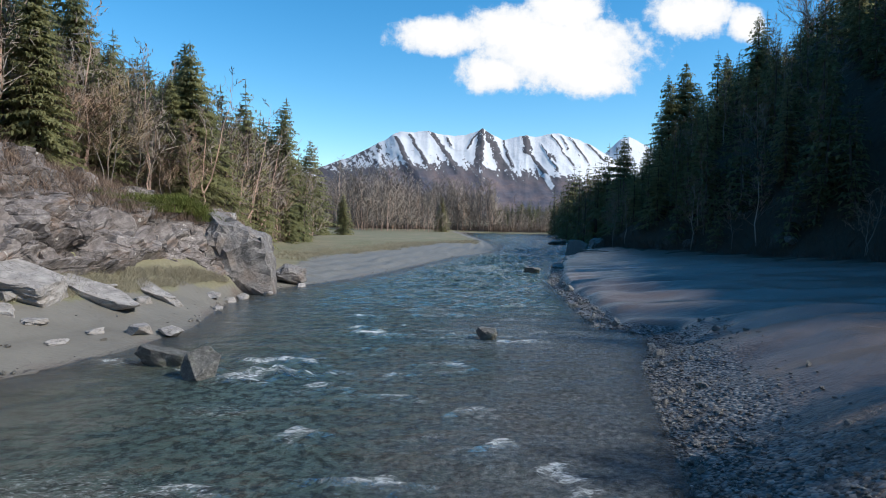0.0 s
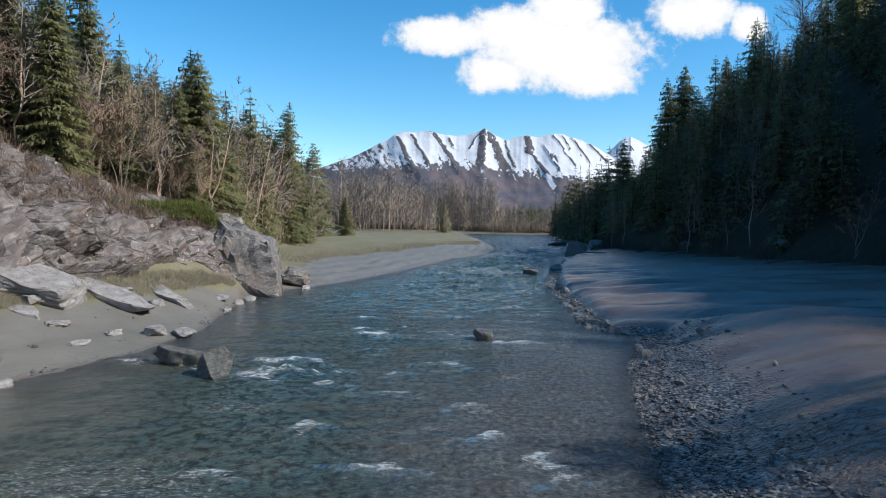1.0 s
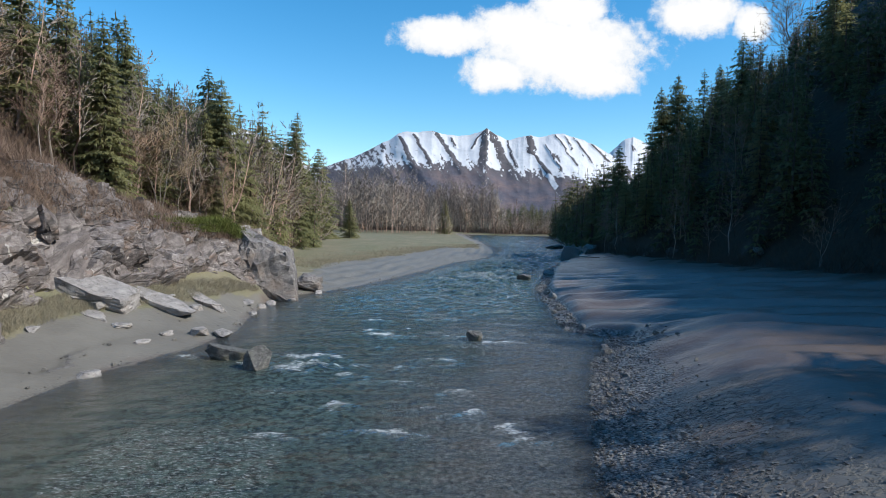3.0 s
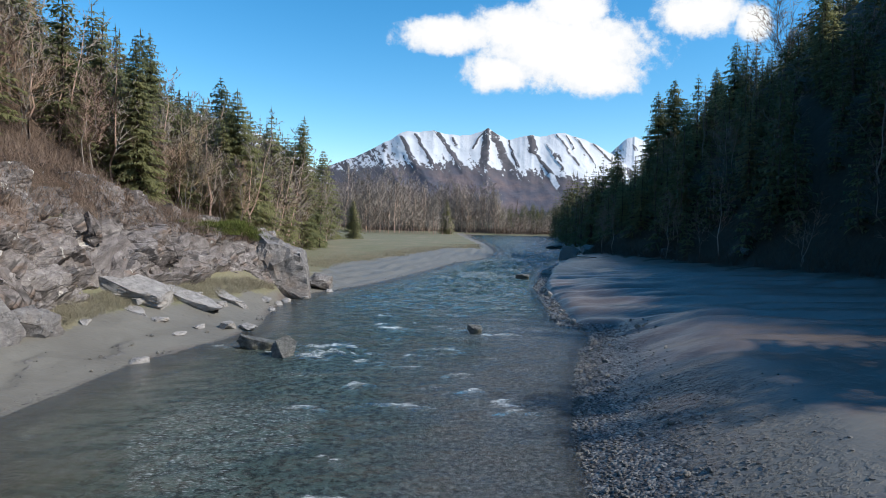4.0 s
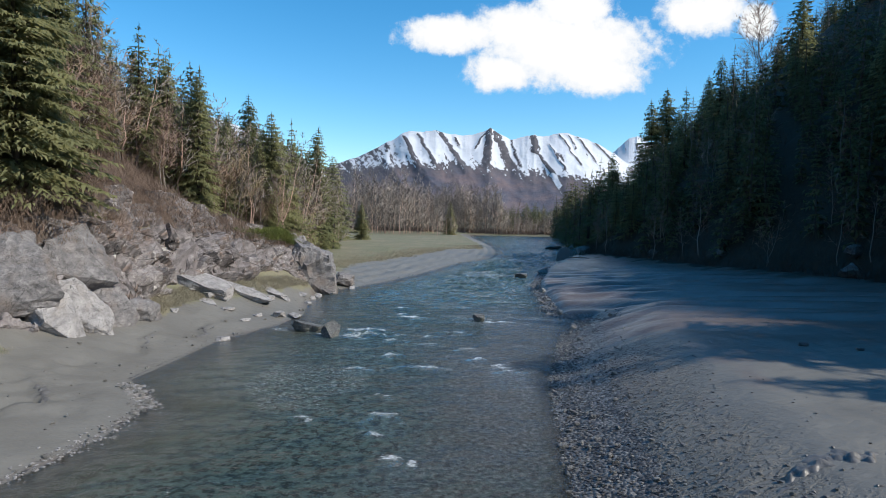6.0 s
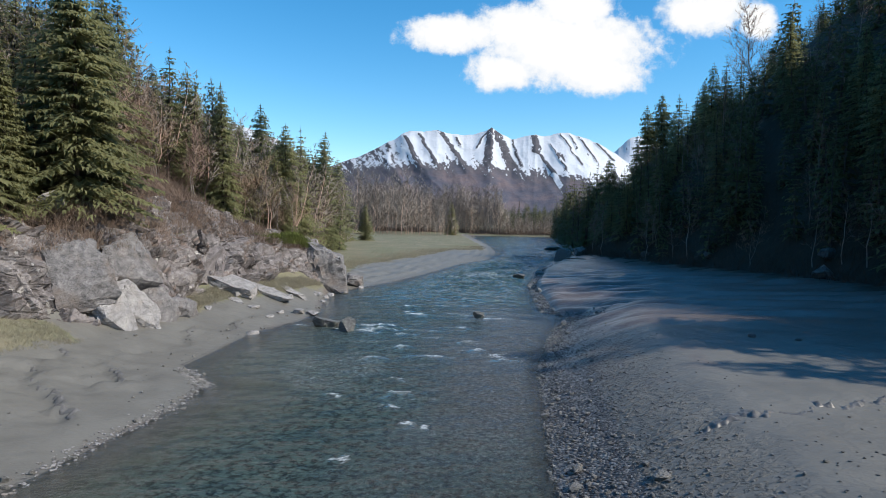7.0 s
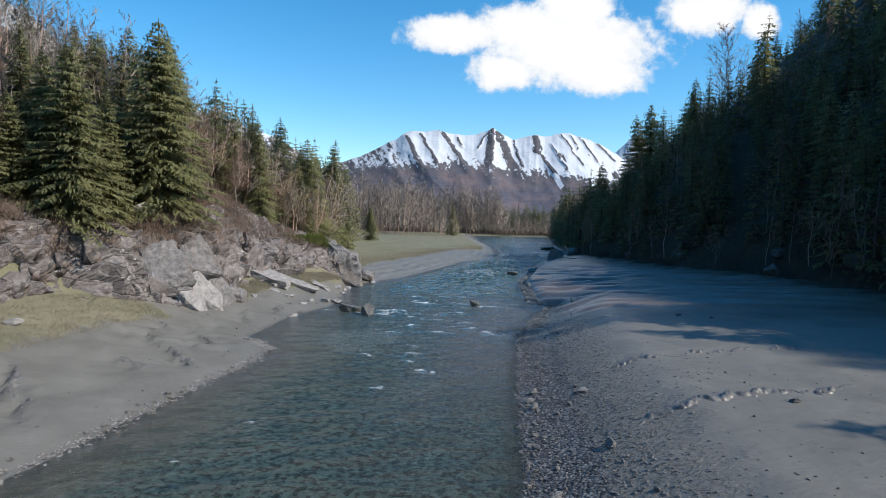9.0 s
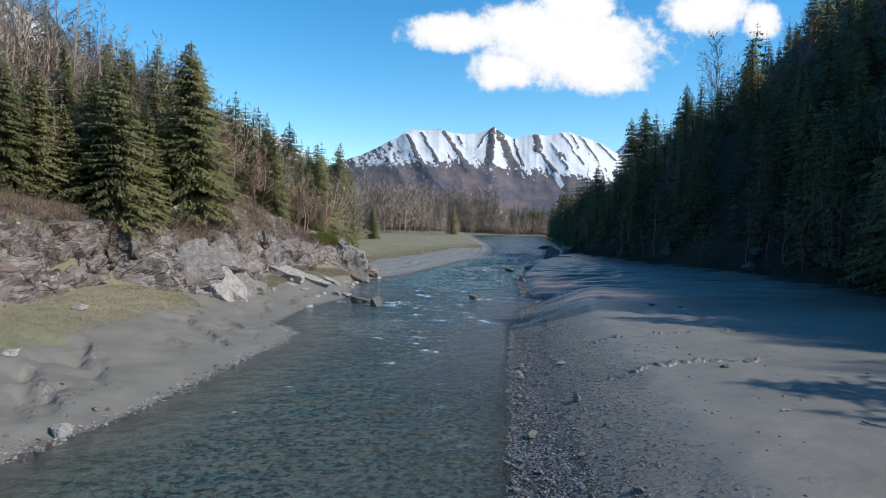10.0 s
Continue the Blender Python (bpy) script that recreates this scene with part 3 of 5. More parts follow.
def make_ground():
    xs = graded(-26, 16, 0.25, -4500, 4500, 1.085)
    ys = graded(-30, 48, 0.25, -900, 4600, 1.06)
    ys = np.unique(np.concatenate([ys[(ys < 308) | (ys > 340)], np.arange(308, 340, 1.6)]))
    zs = np.array([np.interp(xs, *section(y)) for y in ys])
    X, Y = np.meshgrid(xs, ys)
    wl, wr = left_water(ys)[:, None], right_water(ys)[:, None]
    edge = np.array([at_y(y, EDGE_Y, EDGE_X) for y in ys])[:, None]
    base = np.array([at_y(y, BASE_Y, BASE_X) for y in ys])[:, None]
    foot = np.array([at_y(y, FOOT_Y, FOOT_X) for y in ys])[:, None]
    # soft silt has no creases: round the eastern bank, but for its foot
    soft = smooth_step(X - wr, 0.9, 1.8) * (X < 15.5) * (Y > -29.5) * (Y < 47.5)
    for _ in range(9):
        near = (np.roll(zs, 1, 0) + np.roll(zs, -1, 0) + np.roll(zs, 1, 1) + np.roll(zs, -1, 1)) / 4
        zs = zs + soft * 0.8 * (near - zs)
    far = Y > FAR_SHORE + 8
    inland = np.maximum(np.maximum(wl - X, X - wr), 0)
    mud = np.clip(inland / 2.5, 0, 1)
    # slumps, runnels and soft mounds of silt
    west = (X < wl) & (X > base)
    lumps = fbm2(X * 0.35, Y * 0.35, 4, 3) * 0.16 + fbm2(X * 1.3, Y * 1.3, 3, 5) * 0.045
    cuts = np.clip((0.16 - np.abs(fbm2(X * 0.42 + 9, Y * 0.3, 3, 11))) * 6, 0, 1) * np.clip(0.4 + fbm2(X * 0.2, Y * 0.2 + 4, 2, 13) * 1.5, 0, 1) * 0.42 * np.clip((wl - X - 1.6) / 2, 0, 1) * np.clip((X - edge + 0.5) / 2, 0, 1)
    zs = zs + mud * np.where(west, lumps, lumps * 0.45) - np.where(west & (Y < 14), cuts, 0)
    terrace = np.sin(inland * 2.6 + 2.5 * fbm2(X * 0.2, Y * 0.12, 3, 15)) * 0.09 * np.clip(inland / 1.5, 0, 1)
    zs = zs + np.where(west & (X > edge), terrace * np.clip((Y - 42) / 12, 0, 1), 0)
    ripples = np.sin(Y * 1.15 + 0.35 * X + 2.2 * fbm2(X * 0.12, Y * 0.2, 3, 21)) * 0.2 * np.clip((X - wr) / 2, 0, 1) * np.clip((foot - X) / 6, 0, 1) * np.clip((Y - 8) / 12, 0, 1) * np.clip((110 - Y) / 30, 0, 1)
    comb = np.sin(Y * 2.9 + 0.6 * X + 3.0 * fbm2(X * 0.15, Y * 0.3, 3, 23)) * 0.075 * np.clip(0.5 + fbm2(X * 0.1, Y * 0.1, 2, 27) * 1.5, 0, 1)
    zs = zs + ripples + comb * np.clip((X - wr) / 2, 0, 1) * np.clip((foot - X) / 6, 0, 1) * np.clip((Y - 10) / 10, 0, 1) * np.clip((70 - Y) / 20, 0, 1)
    meander = Y + 5.0 * fbm2(X * 0.09, Y * 0.03, 3, 25) + 0.12 * X
    runnel = (np.abs((meander / 6.5) % 1.0 - 0.5) * 2) ** 0.5 * (0.4 + 0.6 * smooth_step(fbm2(X * 0.08, Y * 0.15, 2, 29), -0.3, 0.4))
    zs = zs - 0.26 * runnel * np.clip((X - wr - 1.8) / 2, 0, 1) * np.clip((foot - X) / 6, 0, 1) * np.clip((Y - 20) / 8, 0, 1) * np.clip((110 - Y) / 30, 0, 1)
    for y0, xa, xb, h in SCARPS:
        line = y0 + 0.22 * (X - xa) + fbm2(X * 0.7, X * 0 + y0, 4, 31) * 0.7
        reach = np.clip((X - xa) / 1.5, 0, 1) * np.clip((xb - X) / 2, 0, 1)
        lip = np.clip((Y - line) / 0.25, 0, 1) * np.exp(-np.clip(Y - line, 0, 99) / 2.2)
        zs = zs + 0.6 * h * reach * lip * (0.7 + 0.6 * fbm2(X * 1.9, Y * 1.9, 3, 37))
    for start, end, h in SLUMPS:
        length = math.hypot(end[0] - start[0], end[1] - start[1])
        dx, dy = (end[0] - start[0]) / length, (end[1] - start[1]) / length
        S, W = (X - start[0]) * dx + (Y - start[1]) * dy, (X - start[0]) * dy - (Y - start[1]) * dx
        W = W - 0.7 * fbm2(S * 0.7, S * 0 + start[1], 4, 31) - 0.25 * fbm2(X * 1.5, Y * 1.5, 2, 39)
        reach = smooth_step(S, 0, 1.2) * smooth_step(length - S, 0, 1.2)
        zs = zs - h * reach * np.where(W > 0, smooth_step(W, 0, 0.35) * np.exp(-np.clip(W, 0, 99) / 1.6), 0) + 0.12 * h * reach * np.exp(-(np.clip(-W, 0, 9) / 0.6) ** 2) * (W < 0)
    hill = np.clip((base - X) / 8, 0, 1) + np.clip((X - foot) / 8, 0, 1)
    zs = zs + hill * (fbm2(X * 0.05, Y * 0.05, 4, 41) * 3.2 + fbm2(X * 0.3, Y * 0.3, 3, 43) * 0.5)
    zs = np.where((X > wl) & (X < wr) & ~far, zs + fbm2(X * 0.9, Y * 0.9, 3, 51) * 0.10 * np.clip(np.minimum(X - wl, wr - X) / 1.5, 0, 1), zs)
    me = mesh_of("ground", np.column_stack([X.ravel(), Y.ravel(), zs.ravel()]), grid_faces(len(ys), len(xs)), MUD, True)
    wob = fbm2(X * 0.4, Y * 0.4, 4, 61)
    grass = np.clip(0.5 + (edge - X + wob * 0.9) / 1.2, 0, 1) * np.clip(0.5 + (X - base + 1.5) / 1.5, 0, 1)
    grass = grass * np.where((Y > 6) & (Y < 17), 0.0, 1.0)
    grass = np.maximum(grass, np.where(Y > FAR_SHORE + 3, 1.0, 0.0))
    gravel = np.clip(1.2 - np.abs(X - wr - 1.1) / (1.8 + 0.5 * np.clip((Y - 4) / 6, 0, 1) * np.clip((22 - Y) / 4, 0, 1)), 0, 1) * np.clip((27.5 - Y) / 2, 0, 1)
    gravel = np.maximum(gravel, np.clip((1.5 - (X - wr)) * 3, 0, 1) * (X > wr - 0.3) * np.clip((Y - 24) / 3, 0, 1) * np.clip((84 - Y) / 8, 0, 1))
    gravel = np.maximum(gravel, np.where((X > 0.4 * wl + 0.6 * wr) & (X < wr), 0.8, 0.0))
    gravel = np.maximum(gravel, np.clip(0.55 - np.abs(wl - X - 0.1) / 0.9, 0, 1))
    brush = np.clip((base - 0.6 - X) / 2, 0, 1) + np.clip((X - foot + 4.5 + wob * 4) / 3, 0, 1)
    cover = np.stack([grass, gravel, brush, np.ones_like(grass)], -1).reshape(-1, 4)
    at = me.color_attributes.new("cover", "FLOAT_COLOR", "POINT")
    at.data.foreach_set("color", np.clip(cover, 0, 1).astype(np.float32).ravel())
    # shade over the eastern bank, up to the hill's foot, goes into the colour
    wet_and_shade = np.clip((Y + 2) / 14, 0, 1) * np.clip((130 - Y) / 20, 0, 1) * np.clip((X - wr) / 1.5, 0, 1) * np.clip((foot + 2 - X) / 4, 0, 1)
    wet_and_shade = np.maximum(wet_and_shade, 0.22 * np.clip((Y - 40) / 12, 0, 1) * (X < wl) * (X > edge - 1))
    wet_and_shade = np.maximum(wet_and_shade * 0.95, np.clip(1 - inland / 0.9, 0, 1) * np.where(X > wr, 1.0, 0.45))
    point_value(me, "wet_and_shade", wet_and_shade.ravel())
    point_value(me, "crumb", (smooth_step(X - wr, 1.6, 2.6) * smooth_step(6.2 - (X - wr) + wob, 0, 2.4) * np.clip((14 - Y) / 4, 0, 1)).ravel())
    # mask for that painted shade, from the slope's foot upwards
    point_value(me, "east_shade", smooth_step((X - foot + 3.5 + wob * 4) / 3, 0, 1).ravel())
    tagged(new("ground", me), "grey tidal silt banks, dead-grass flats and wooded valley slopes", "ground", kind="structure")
    return xs, ys, zs


GX, GY, GZ = make_ground()


def ground_z(x, y):
    """Height of the finished ground, between its points."""
    i = int(np.clip(np.searchsorted(GX, x) - 1, 0, len(GX) - 2))
    j = int(np.clip(np.searchsorted(GY, y) - 1, 0, len(GY) - 2))
    a, b = (x - GX[i]) / (GX[i + 1] - GX[i]), (y - GY[j]) / (GY[j + 1] - GY[j])
    return float((GZ[j, i] * (1 - a) + GZ[j, i + 1] * a) * (1 - b) + (GZ[j + 1, i] * (1 - a) + GZ[j + 1, i + 1] * a) * b)


# riffles: where the stream breaks over stones
RIFFLES = [(-6.0, 18.5, 1.1), (-7.4, 17.5, 0.9), (-4.2, 22.6, 0.7), (-0.4, 15.2, 0.7), (-5.6, 10.2, 0.7), (-4.0, 5.8, 0.6), (-6.4, 2.4, 0.6), (-4.6, -4.2, 0.6), (-7.8, 18.1, 1.2), (-7.0, 18.7, 1.2), (-9.8, 18.6, 0.8), (-7.7, 20.2, 1.3), (-6.5, 20.3, 1.2), (-5.2, 26.0, 1.3), (-6.3, 30.7, 1.0), (-1.4, 20.6, 0.9), (-3.1, 28.1, 0.9), (-1.4, 25.9, 0.8), (-2.9, 18.8, 0.8), (-4.6, 17.0, 0.8),
           (-4.9, 13.1, 1.0), (0.0, 12.8, 0.9), (-2.5, 10.6, 1.1), (1.1, 11.4, 0.8), (1.6, 10.6, 0.9), (-2.9, 16.6, 0.6), (1.6, 24.8, 0.9), (-13.0, 19.4, 1.1),
           (-3.1, 3.3, 0.9), (-3.4, 1.6, 0.7), (-2.8, -0.7, 0.8), (-1.9, -1.0, 0.6), (-9.6, -14.3, 0.6), (-5.7, 27.5, 0.9), (-8.7, -10.4, 0.5)]


def make_water():
    ys = graded(-34, 112, 0.25, -420, FAR_SHORE + 12, 1.04)
    us = np.linspace(0, 1, 110)
    wl, wr = left_water(ys) - 1.2, right_water(ys) + 1.2
    X = wl[:, None] + (wr - wl)[:, None] * us[None]
    Y = np.repeat(ys[:, None], len(us), 1)
    bed = np.array([np.interp(x, *section(y)) for x, y in zip(X, ys)])
    depth = np.clip(-bed / 0.9, 0, 1)
    foam = np.zeros_like(X)
    lift = np.zeros_like(X)
    warp_x, warp_y = fbm2(X * 1.1, Y * 1.1, 3, 81) * 0.9, fbm2(X * 0.9, Y * 0.9, 3, 83) * 0.55
    for fx, fy, s in RIFFLES:
        d = np.hypot((X + warp_x - fx) / (1.15 * s), (Y + warp_y - fy) / (0.55 * s))
        foam = np.maximum(foam, np.exp(-d * d))
        lift = lift + 0.09 * s * np.exp(-d * d * 1.3)
    rough = np.clip(depth * 2, 0, 1)
    rapid = np.clip(fbm2(X * 0.25, Y * 0.6, 3, 71) - 0.25, 0, 1) * np.clip((Y - 60) / 30, 0, 1)
    foam = np.maximum(foam, rapid * 0.3)
    lively = np.clip(0.55 + fbm2(X * 0.16, Y * 0.16, 3, 87), 0, 1) * np.clip(depth * 2, 0, 1) * np.clip((Y + 8) / 12, 0.55, 1)
    foam = np.maximum(foam, lively * (0.74 + 0.04 * np.clip((Y - 42) / 25, 0, 1)))
    stream = np.clip((Y - 30) / 30, 0, 1)
    Z = rough * (fbm2(X * 0.62 + Y * 0.35, Y * 0.9 - X * 0.4, 2, 73) * (0.04 + 0.28 * stream) + stream * fbm2(X * 1.6, Y * 0.7, 2, 79) * 0.12) + lift * (0.8 + fbm2(X * 2.5, Y * 2.5, 3, 77))
    me = mesh_of("river", np.column_stack([X.ravel(), Y.ravel(), Z.ravel()]), grid_faces(len(ys), len(us)), WATER, True)
    point_value(me, "depth", depth.ravel())
    point_value(me, "foam", foam.ravel())
    point_value(me, "chop", (0.06 + 0.1 * np.clip((Y - 34) / 50, 0, 1)).ravel())
    point_value(me, "upstream", np.clip((Y - 38) / 50, 0, 1).ravel())
    side = (X - wl[:, None]) / (wr - wl)[:, None] + 0.1 * fbm2(X * 0.3, Y * 0.2, 3, 85)
    point_value(me, "shoal", (smooth_step(side, 0.45, 0.85) * np.clip((Y + 14) / 16, 0.25, 1) * np.clip((36 - Y) / 10, 0, 1)).ravel())
    point_value(me, "silt", np.clip(1.25 - (X - wl[:, None] - 1.2) / (4.3 + 2.2 * np.clip((Y + 2) / 8, 0, 1) * np.clip((24 - Y) / 8, 0, 1) + 1.2 * fbm2(X * 0.3, Y * 0.3, 3, 89)), 0, 1).ravel())
    tagged(new("water", me), "shallow blue-green river with small white riffles", "river", kind="structure")


make_water()


# ---- cliff ----
def make_cliff():
    ys = np.arange(-32, 46.5, 0.12)
    vs = np.linspace(-0.1, 1.22, 90)
    bx, bz = at_y(ys, BASE_Y, BASE_X) + 0.55, at_y(ys, BASE_Y, BASE_Z) - 0.5
    tx, tz = at_y(ys, BASE_Y, TOP_X) + 0.35, at_y(ys, BASE_Y, TOP_Z) + 0.2
    V = np.clip(vs, 0, 1)[None]
    over = np.clip(vs - 1, 0, 1)[None] * 8
    lean = V ** 1.5
    X = bx[:, None] + (tx - bx)[:, None] * lean - over
    Z = bz[:, None] + (tz - bz)[:, None] * V + np.clip(-vs, -1, 0)[None] * 0 - np.clip(-vs, 0, 1)[None] * 6 - over * over * 0.35 + over * 0.1
    Y = np.repeat(ys[:, None], len(vs), 1)
    p = np.column_stack([X.ravel(), Y.ravel(), Z.ravel()])
    skew = p @ np.array([[1, 0, 0.3], [0, 1, 0.55], [0, -0.45, 1.0]])
    a, b = p[:, 1] - 0.45 * p[:, 2] + fbm(p * 0.5, 2, 33) * 0.7, p[:, 2] + 0.35 * p[:, 1] + fbm(p * 0.5, 2, 35) * 0.5
    push = planes(a / 2.9, b / 2.3, 3) * 1.7 + planes(a / 1.9 + 5, b / 0.8, 4) * 1.0 + planes(a / 0.9, b / 0.33 + 3, 6) * 0.34
    push += facets(skew, np.array((2.4, 1.9, 1.5)), 5, 0.5) * 0.75 + facets(skew + 7.7, np.array((0.7, 0.6, 0.5)), 25, 0.7) * 0.2
    push += fbm(p * 0.22, 3, 9) * 0.5 + fbm(p * 1.7, 3, 19) * 0.07 - 0.2
    out = np.array((0.86, 0.0, 0.5))
    p = p + push[:, None] * out
    p[:, 1] += fbm(p * 0.6, 2, 29) * 0.25
    me = mesh_of("cliff", p, grid_faces(len(ys), len(vs)), CLIFF)
    return tagged(new("cliff", me), "low grey fractured rock cliff above the silt bank", "cliff", kind="structure")


CLIFF_WALL = make_cliff()


def rock_mesh(name, sx, sy, sz, mat, seed, rough=0.35, cell=0.55, cuts=3, boxy=0.0, faces=9, depth=(0.5, 0.85)):
    """A broken stone: a ball or block cut into planes and roughened, its foot a little below zero."""
    bm = bmesh.new()
    bmesh.ops.create_icosphere(bm, subdivisions=cuts, radius=1.0)
    co = np.array([v.co for v in bm.verts])
    if boxy:
        cube = co / np.abs(co).max(1)[:, None]
        co = co * (1 - boxy) + cube * boxy * 0.85
    rng = np.random.default_rng(seed)
    for _ in range(faces):
        n = rng.normal(size=3)
        n /= np.linalg.norm(n)
        d = rng.uniform(*depth) * (1 + 0.35 * boxy)
        h = co @ n - d
        co = co - np.clip(h, 0, 9)[:, None] * n * 0.93
    co = co * (1 + rough * (facets(co + seed, np.full(3, cell), seed, 0.8) * 0.5 + fbm(co * 1.6 + seed, 3, seed) * 0.22))[:, None]
    co = co * np.array((sx, sy, sz)) * 0.5 / np.abs(co).max(0)
    co[:, 2] += sz * 0.34
    sides = np.array([[v.index for v in f.verts] for f in bm.faces])
    bm.free()
    return mesh_of(name, co, sides, mat)


def hull_mesh(name, sx, sy, sz, mat, seed, boxy=0.5, corners=15, sink=0.34, fine=0.34):
    """An angular broken stone: the hull of a few corners, its edges chipped and its faces roughened."""
    rng = np.random.default_rng(seed)
    p = rng.normal(size=(corners, 3))
    ball, cube = p / np.linalg.norm(p, axis=1)[:, None], p / np.abs(p).max(1)[:, None]
    p = ball * (1 - boxy) + cube * boxy
    bm = bmesh.new()
    for c in p:
        bm.verts.new(c)
    bmesh.ops.convex_hull(bm, input=bm.verts[:])
    loose = [v for v in bm.verts if not v.link_faces]
    bmesh.ops.delete(bm, geom=loose, context="VERTS")
    bmesh.ops.dissolve_limit(bm, angle_limit=radians(9), verts=bm.verts[:], edges=bm.edges[:])
    bmesh.ops.bevel(bm, geom=bm.edges[:], offset=0.045, segments=1, affect="EDGES", clamp_overlap=True)
    bmesh.ops.triangulate(bm, faces=bm.faces[:])
    for _ in range(3 if fine < 0.3 else 2):
        long = [e for e in bm.edges if e.calc_length() > fine]
        if long:
            bmesh.ops.subdivide_edges(bm, edges=long, cuts=1)
            bmesh.ops.triangulate(bm, faces=bm.faces[:])
    co = np.array([v.co for v in bm.verts])
    sides = np.array([[v.index for v in f.verts] for f in bm.faces])
    bm.free()
    grow = facets(co * np.array((1, 1, 1.6)) + seed, np.full(3, 0.45), seed, 0.7) * 0.1 + fbm(co * 2.2 + seed, 4, seed, 0.6) * 0.05
    co = co * (1 + grow)[:, None]
    co = co * np.array((sx, sy, sz)) * 0.5 / np.abs(co).max(0)
    co[:, 2] += sz * sink
    return mesh_of(name, co, sides, mat)


def slab_mesh(name, sx, sy, sz, mat, seed):
    """A flat broken slab of slate: many-sided, with stepped layers on its top and sides."""
    bm = bmesh.new()
    bmesh.ops.create_cube(bm, size=1.0)
    bmesh.ops.subdivide_edges(bm, edges=bm.edges[:], cuts=13, use_grid_fill=True)
    bmesh.ops.triangulate(bm, faces=bm.faces[:])
    co = np.array([v.co for v in bm.verts])
    rng = np.random.default_rng(seed)
    for k in range(8):
        a = k * math.tau / 8 + rng.normal() * 0.3
        n = np.array((math.cos(a), math.sin(a), rng.normal() * 0.25))
        co = co - np.clip(co @ n - rng.uniform(0.34, 0.5), 0, 9)[:, None] * n * 0.95
    co = co * np.array((sx, sy, sz))
    step = np.round(fbm(co * np.array((0.5, 0.9, 0.3)) + seed, 3, seed) * 2.2) / 2.2
    co[:, 2] += np.where(co[:, 2] > 0, 0.09 * sz * step, 0)
    jag = facets(co + seed, np.array((0.9, 0.6, 0.25)), seed, 0.7)
    co[:, :2] *= (1 + 0.05 * jag)[:, None]
    co += fbm(co * 3 + seed, 2, seed + 1)[:, None] * 0.02
    co[:, 2] += sz * 0.3
    sides = np.array([[v.index for v in f.verts] for f in bm.faces])
    bm.free()
    return mesh_of(name, co, sides, mat)


def rock(name, x, y, size, mat, seed, label, turn=0.0, tip=(0, 0), z=None, group="", **kw):
    ob = new(name, slab_mesh(name, *size, mat, seed) if kw.get("slab") else hull_mesh(name, *size, mat, seed, kw.get("boxy", 0.4), kw.get("corners", 15), fine=0.16 if max(size) > 1.6 else 0.34))
    ob.matrix_world = pose(x, y, (ground_z(x, y) - 0.05) if z is None else z, tip[0], tip[1], turn)
    return tagged(ob, label, "rock", group)


rock("boulder", -9.0, 17.9, (1.25, 1.2, 1.6), BOULDER, 31, "angular grey boulder standing in the river shallows", 50, (0, -8), z=-0.3, boxy=0.2)
rock("boulder", -11.0, 19.4, (2.1, 1.5, 1.35), BOULDER, 32, "broad mossy grey boulder standing in the river", -10, (0, 0), z=-0.3, boxy=0.3)
rock("boulder", 0.1, 25.4, (1.05, 0.8, 0.7), BOULDER, 13, "small brown stone breaking the water", z=-0.02)
rock("boulder", 6.0, 61.2, (1.9, 1.4, 0.9), BOULDER, 14, "dark mossy boulder in the stream", z=-0.05)
rock("boulder", 9.7, 68.5, (1.5, 1.2, 0.8), BOULDER, 15, "dark boulder at the water's edge", z=-0.05)
rock("boulder", 18.0, 103.5, (4.2, 3.4, 3.2), BOULDER, 16, "large dark boulder on the shaded shore", z=0.0, boxy=0.4)
rock("boulder", 22.5, 106.5, (3.6, 3.0, 3.0), BOULDER, 17, "dark shaded boulder beneath the trees", z=0.5, boxy=0.4)
rock("boulder", 22.3, 155.0, (5.0, 3.0, 1.5), BOULDER, 18, "low dark rock far up the river", z=-0.05)
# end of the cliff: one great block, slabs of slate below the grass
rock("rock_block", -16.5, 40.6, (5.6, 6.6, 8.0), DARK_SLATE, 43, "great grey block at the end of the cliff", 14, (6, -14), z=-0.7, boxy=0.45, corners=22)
rock("rock_block", -18.8, 43.8, (4.4, 6.0, 7.0), SLATE, 22, "grey rock block behind the cliff's end", 20, (0, -20), z=0.4, boxy=0.6)
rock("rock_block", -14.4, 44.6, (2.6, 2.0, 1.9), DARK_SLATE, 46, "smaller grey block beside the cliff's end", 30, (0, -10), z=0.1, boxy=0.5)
for x, y, size, seed, turn, tip, label in ((-20.1, 23.4, (5.6, 3.0, 1.1), 23, -8, (4, 20), "pale flat slate slab lying on the silt"), (-17.7, 25.9, (4.2, 1.7, 0.7), 34, -10, (4, 18), "long pale slate slab tilted towards the water"),
                                           (-16.9, 29.2, (3.2, 1.4, 0.6), 35, -8, (6, 18), "narrow pale slate slab half sunk in silt"), (-18.9, 21.6, (2.0, 1.0, 0.45), 36, -20, (4, 14), "small pale slate slab half sunk in silt")):
    rock("rock_slab", x, y, size, SLATE, seed, label, turn, tip, z=ground_z(x, y) - 0.24, slab=True)
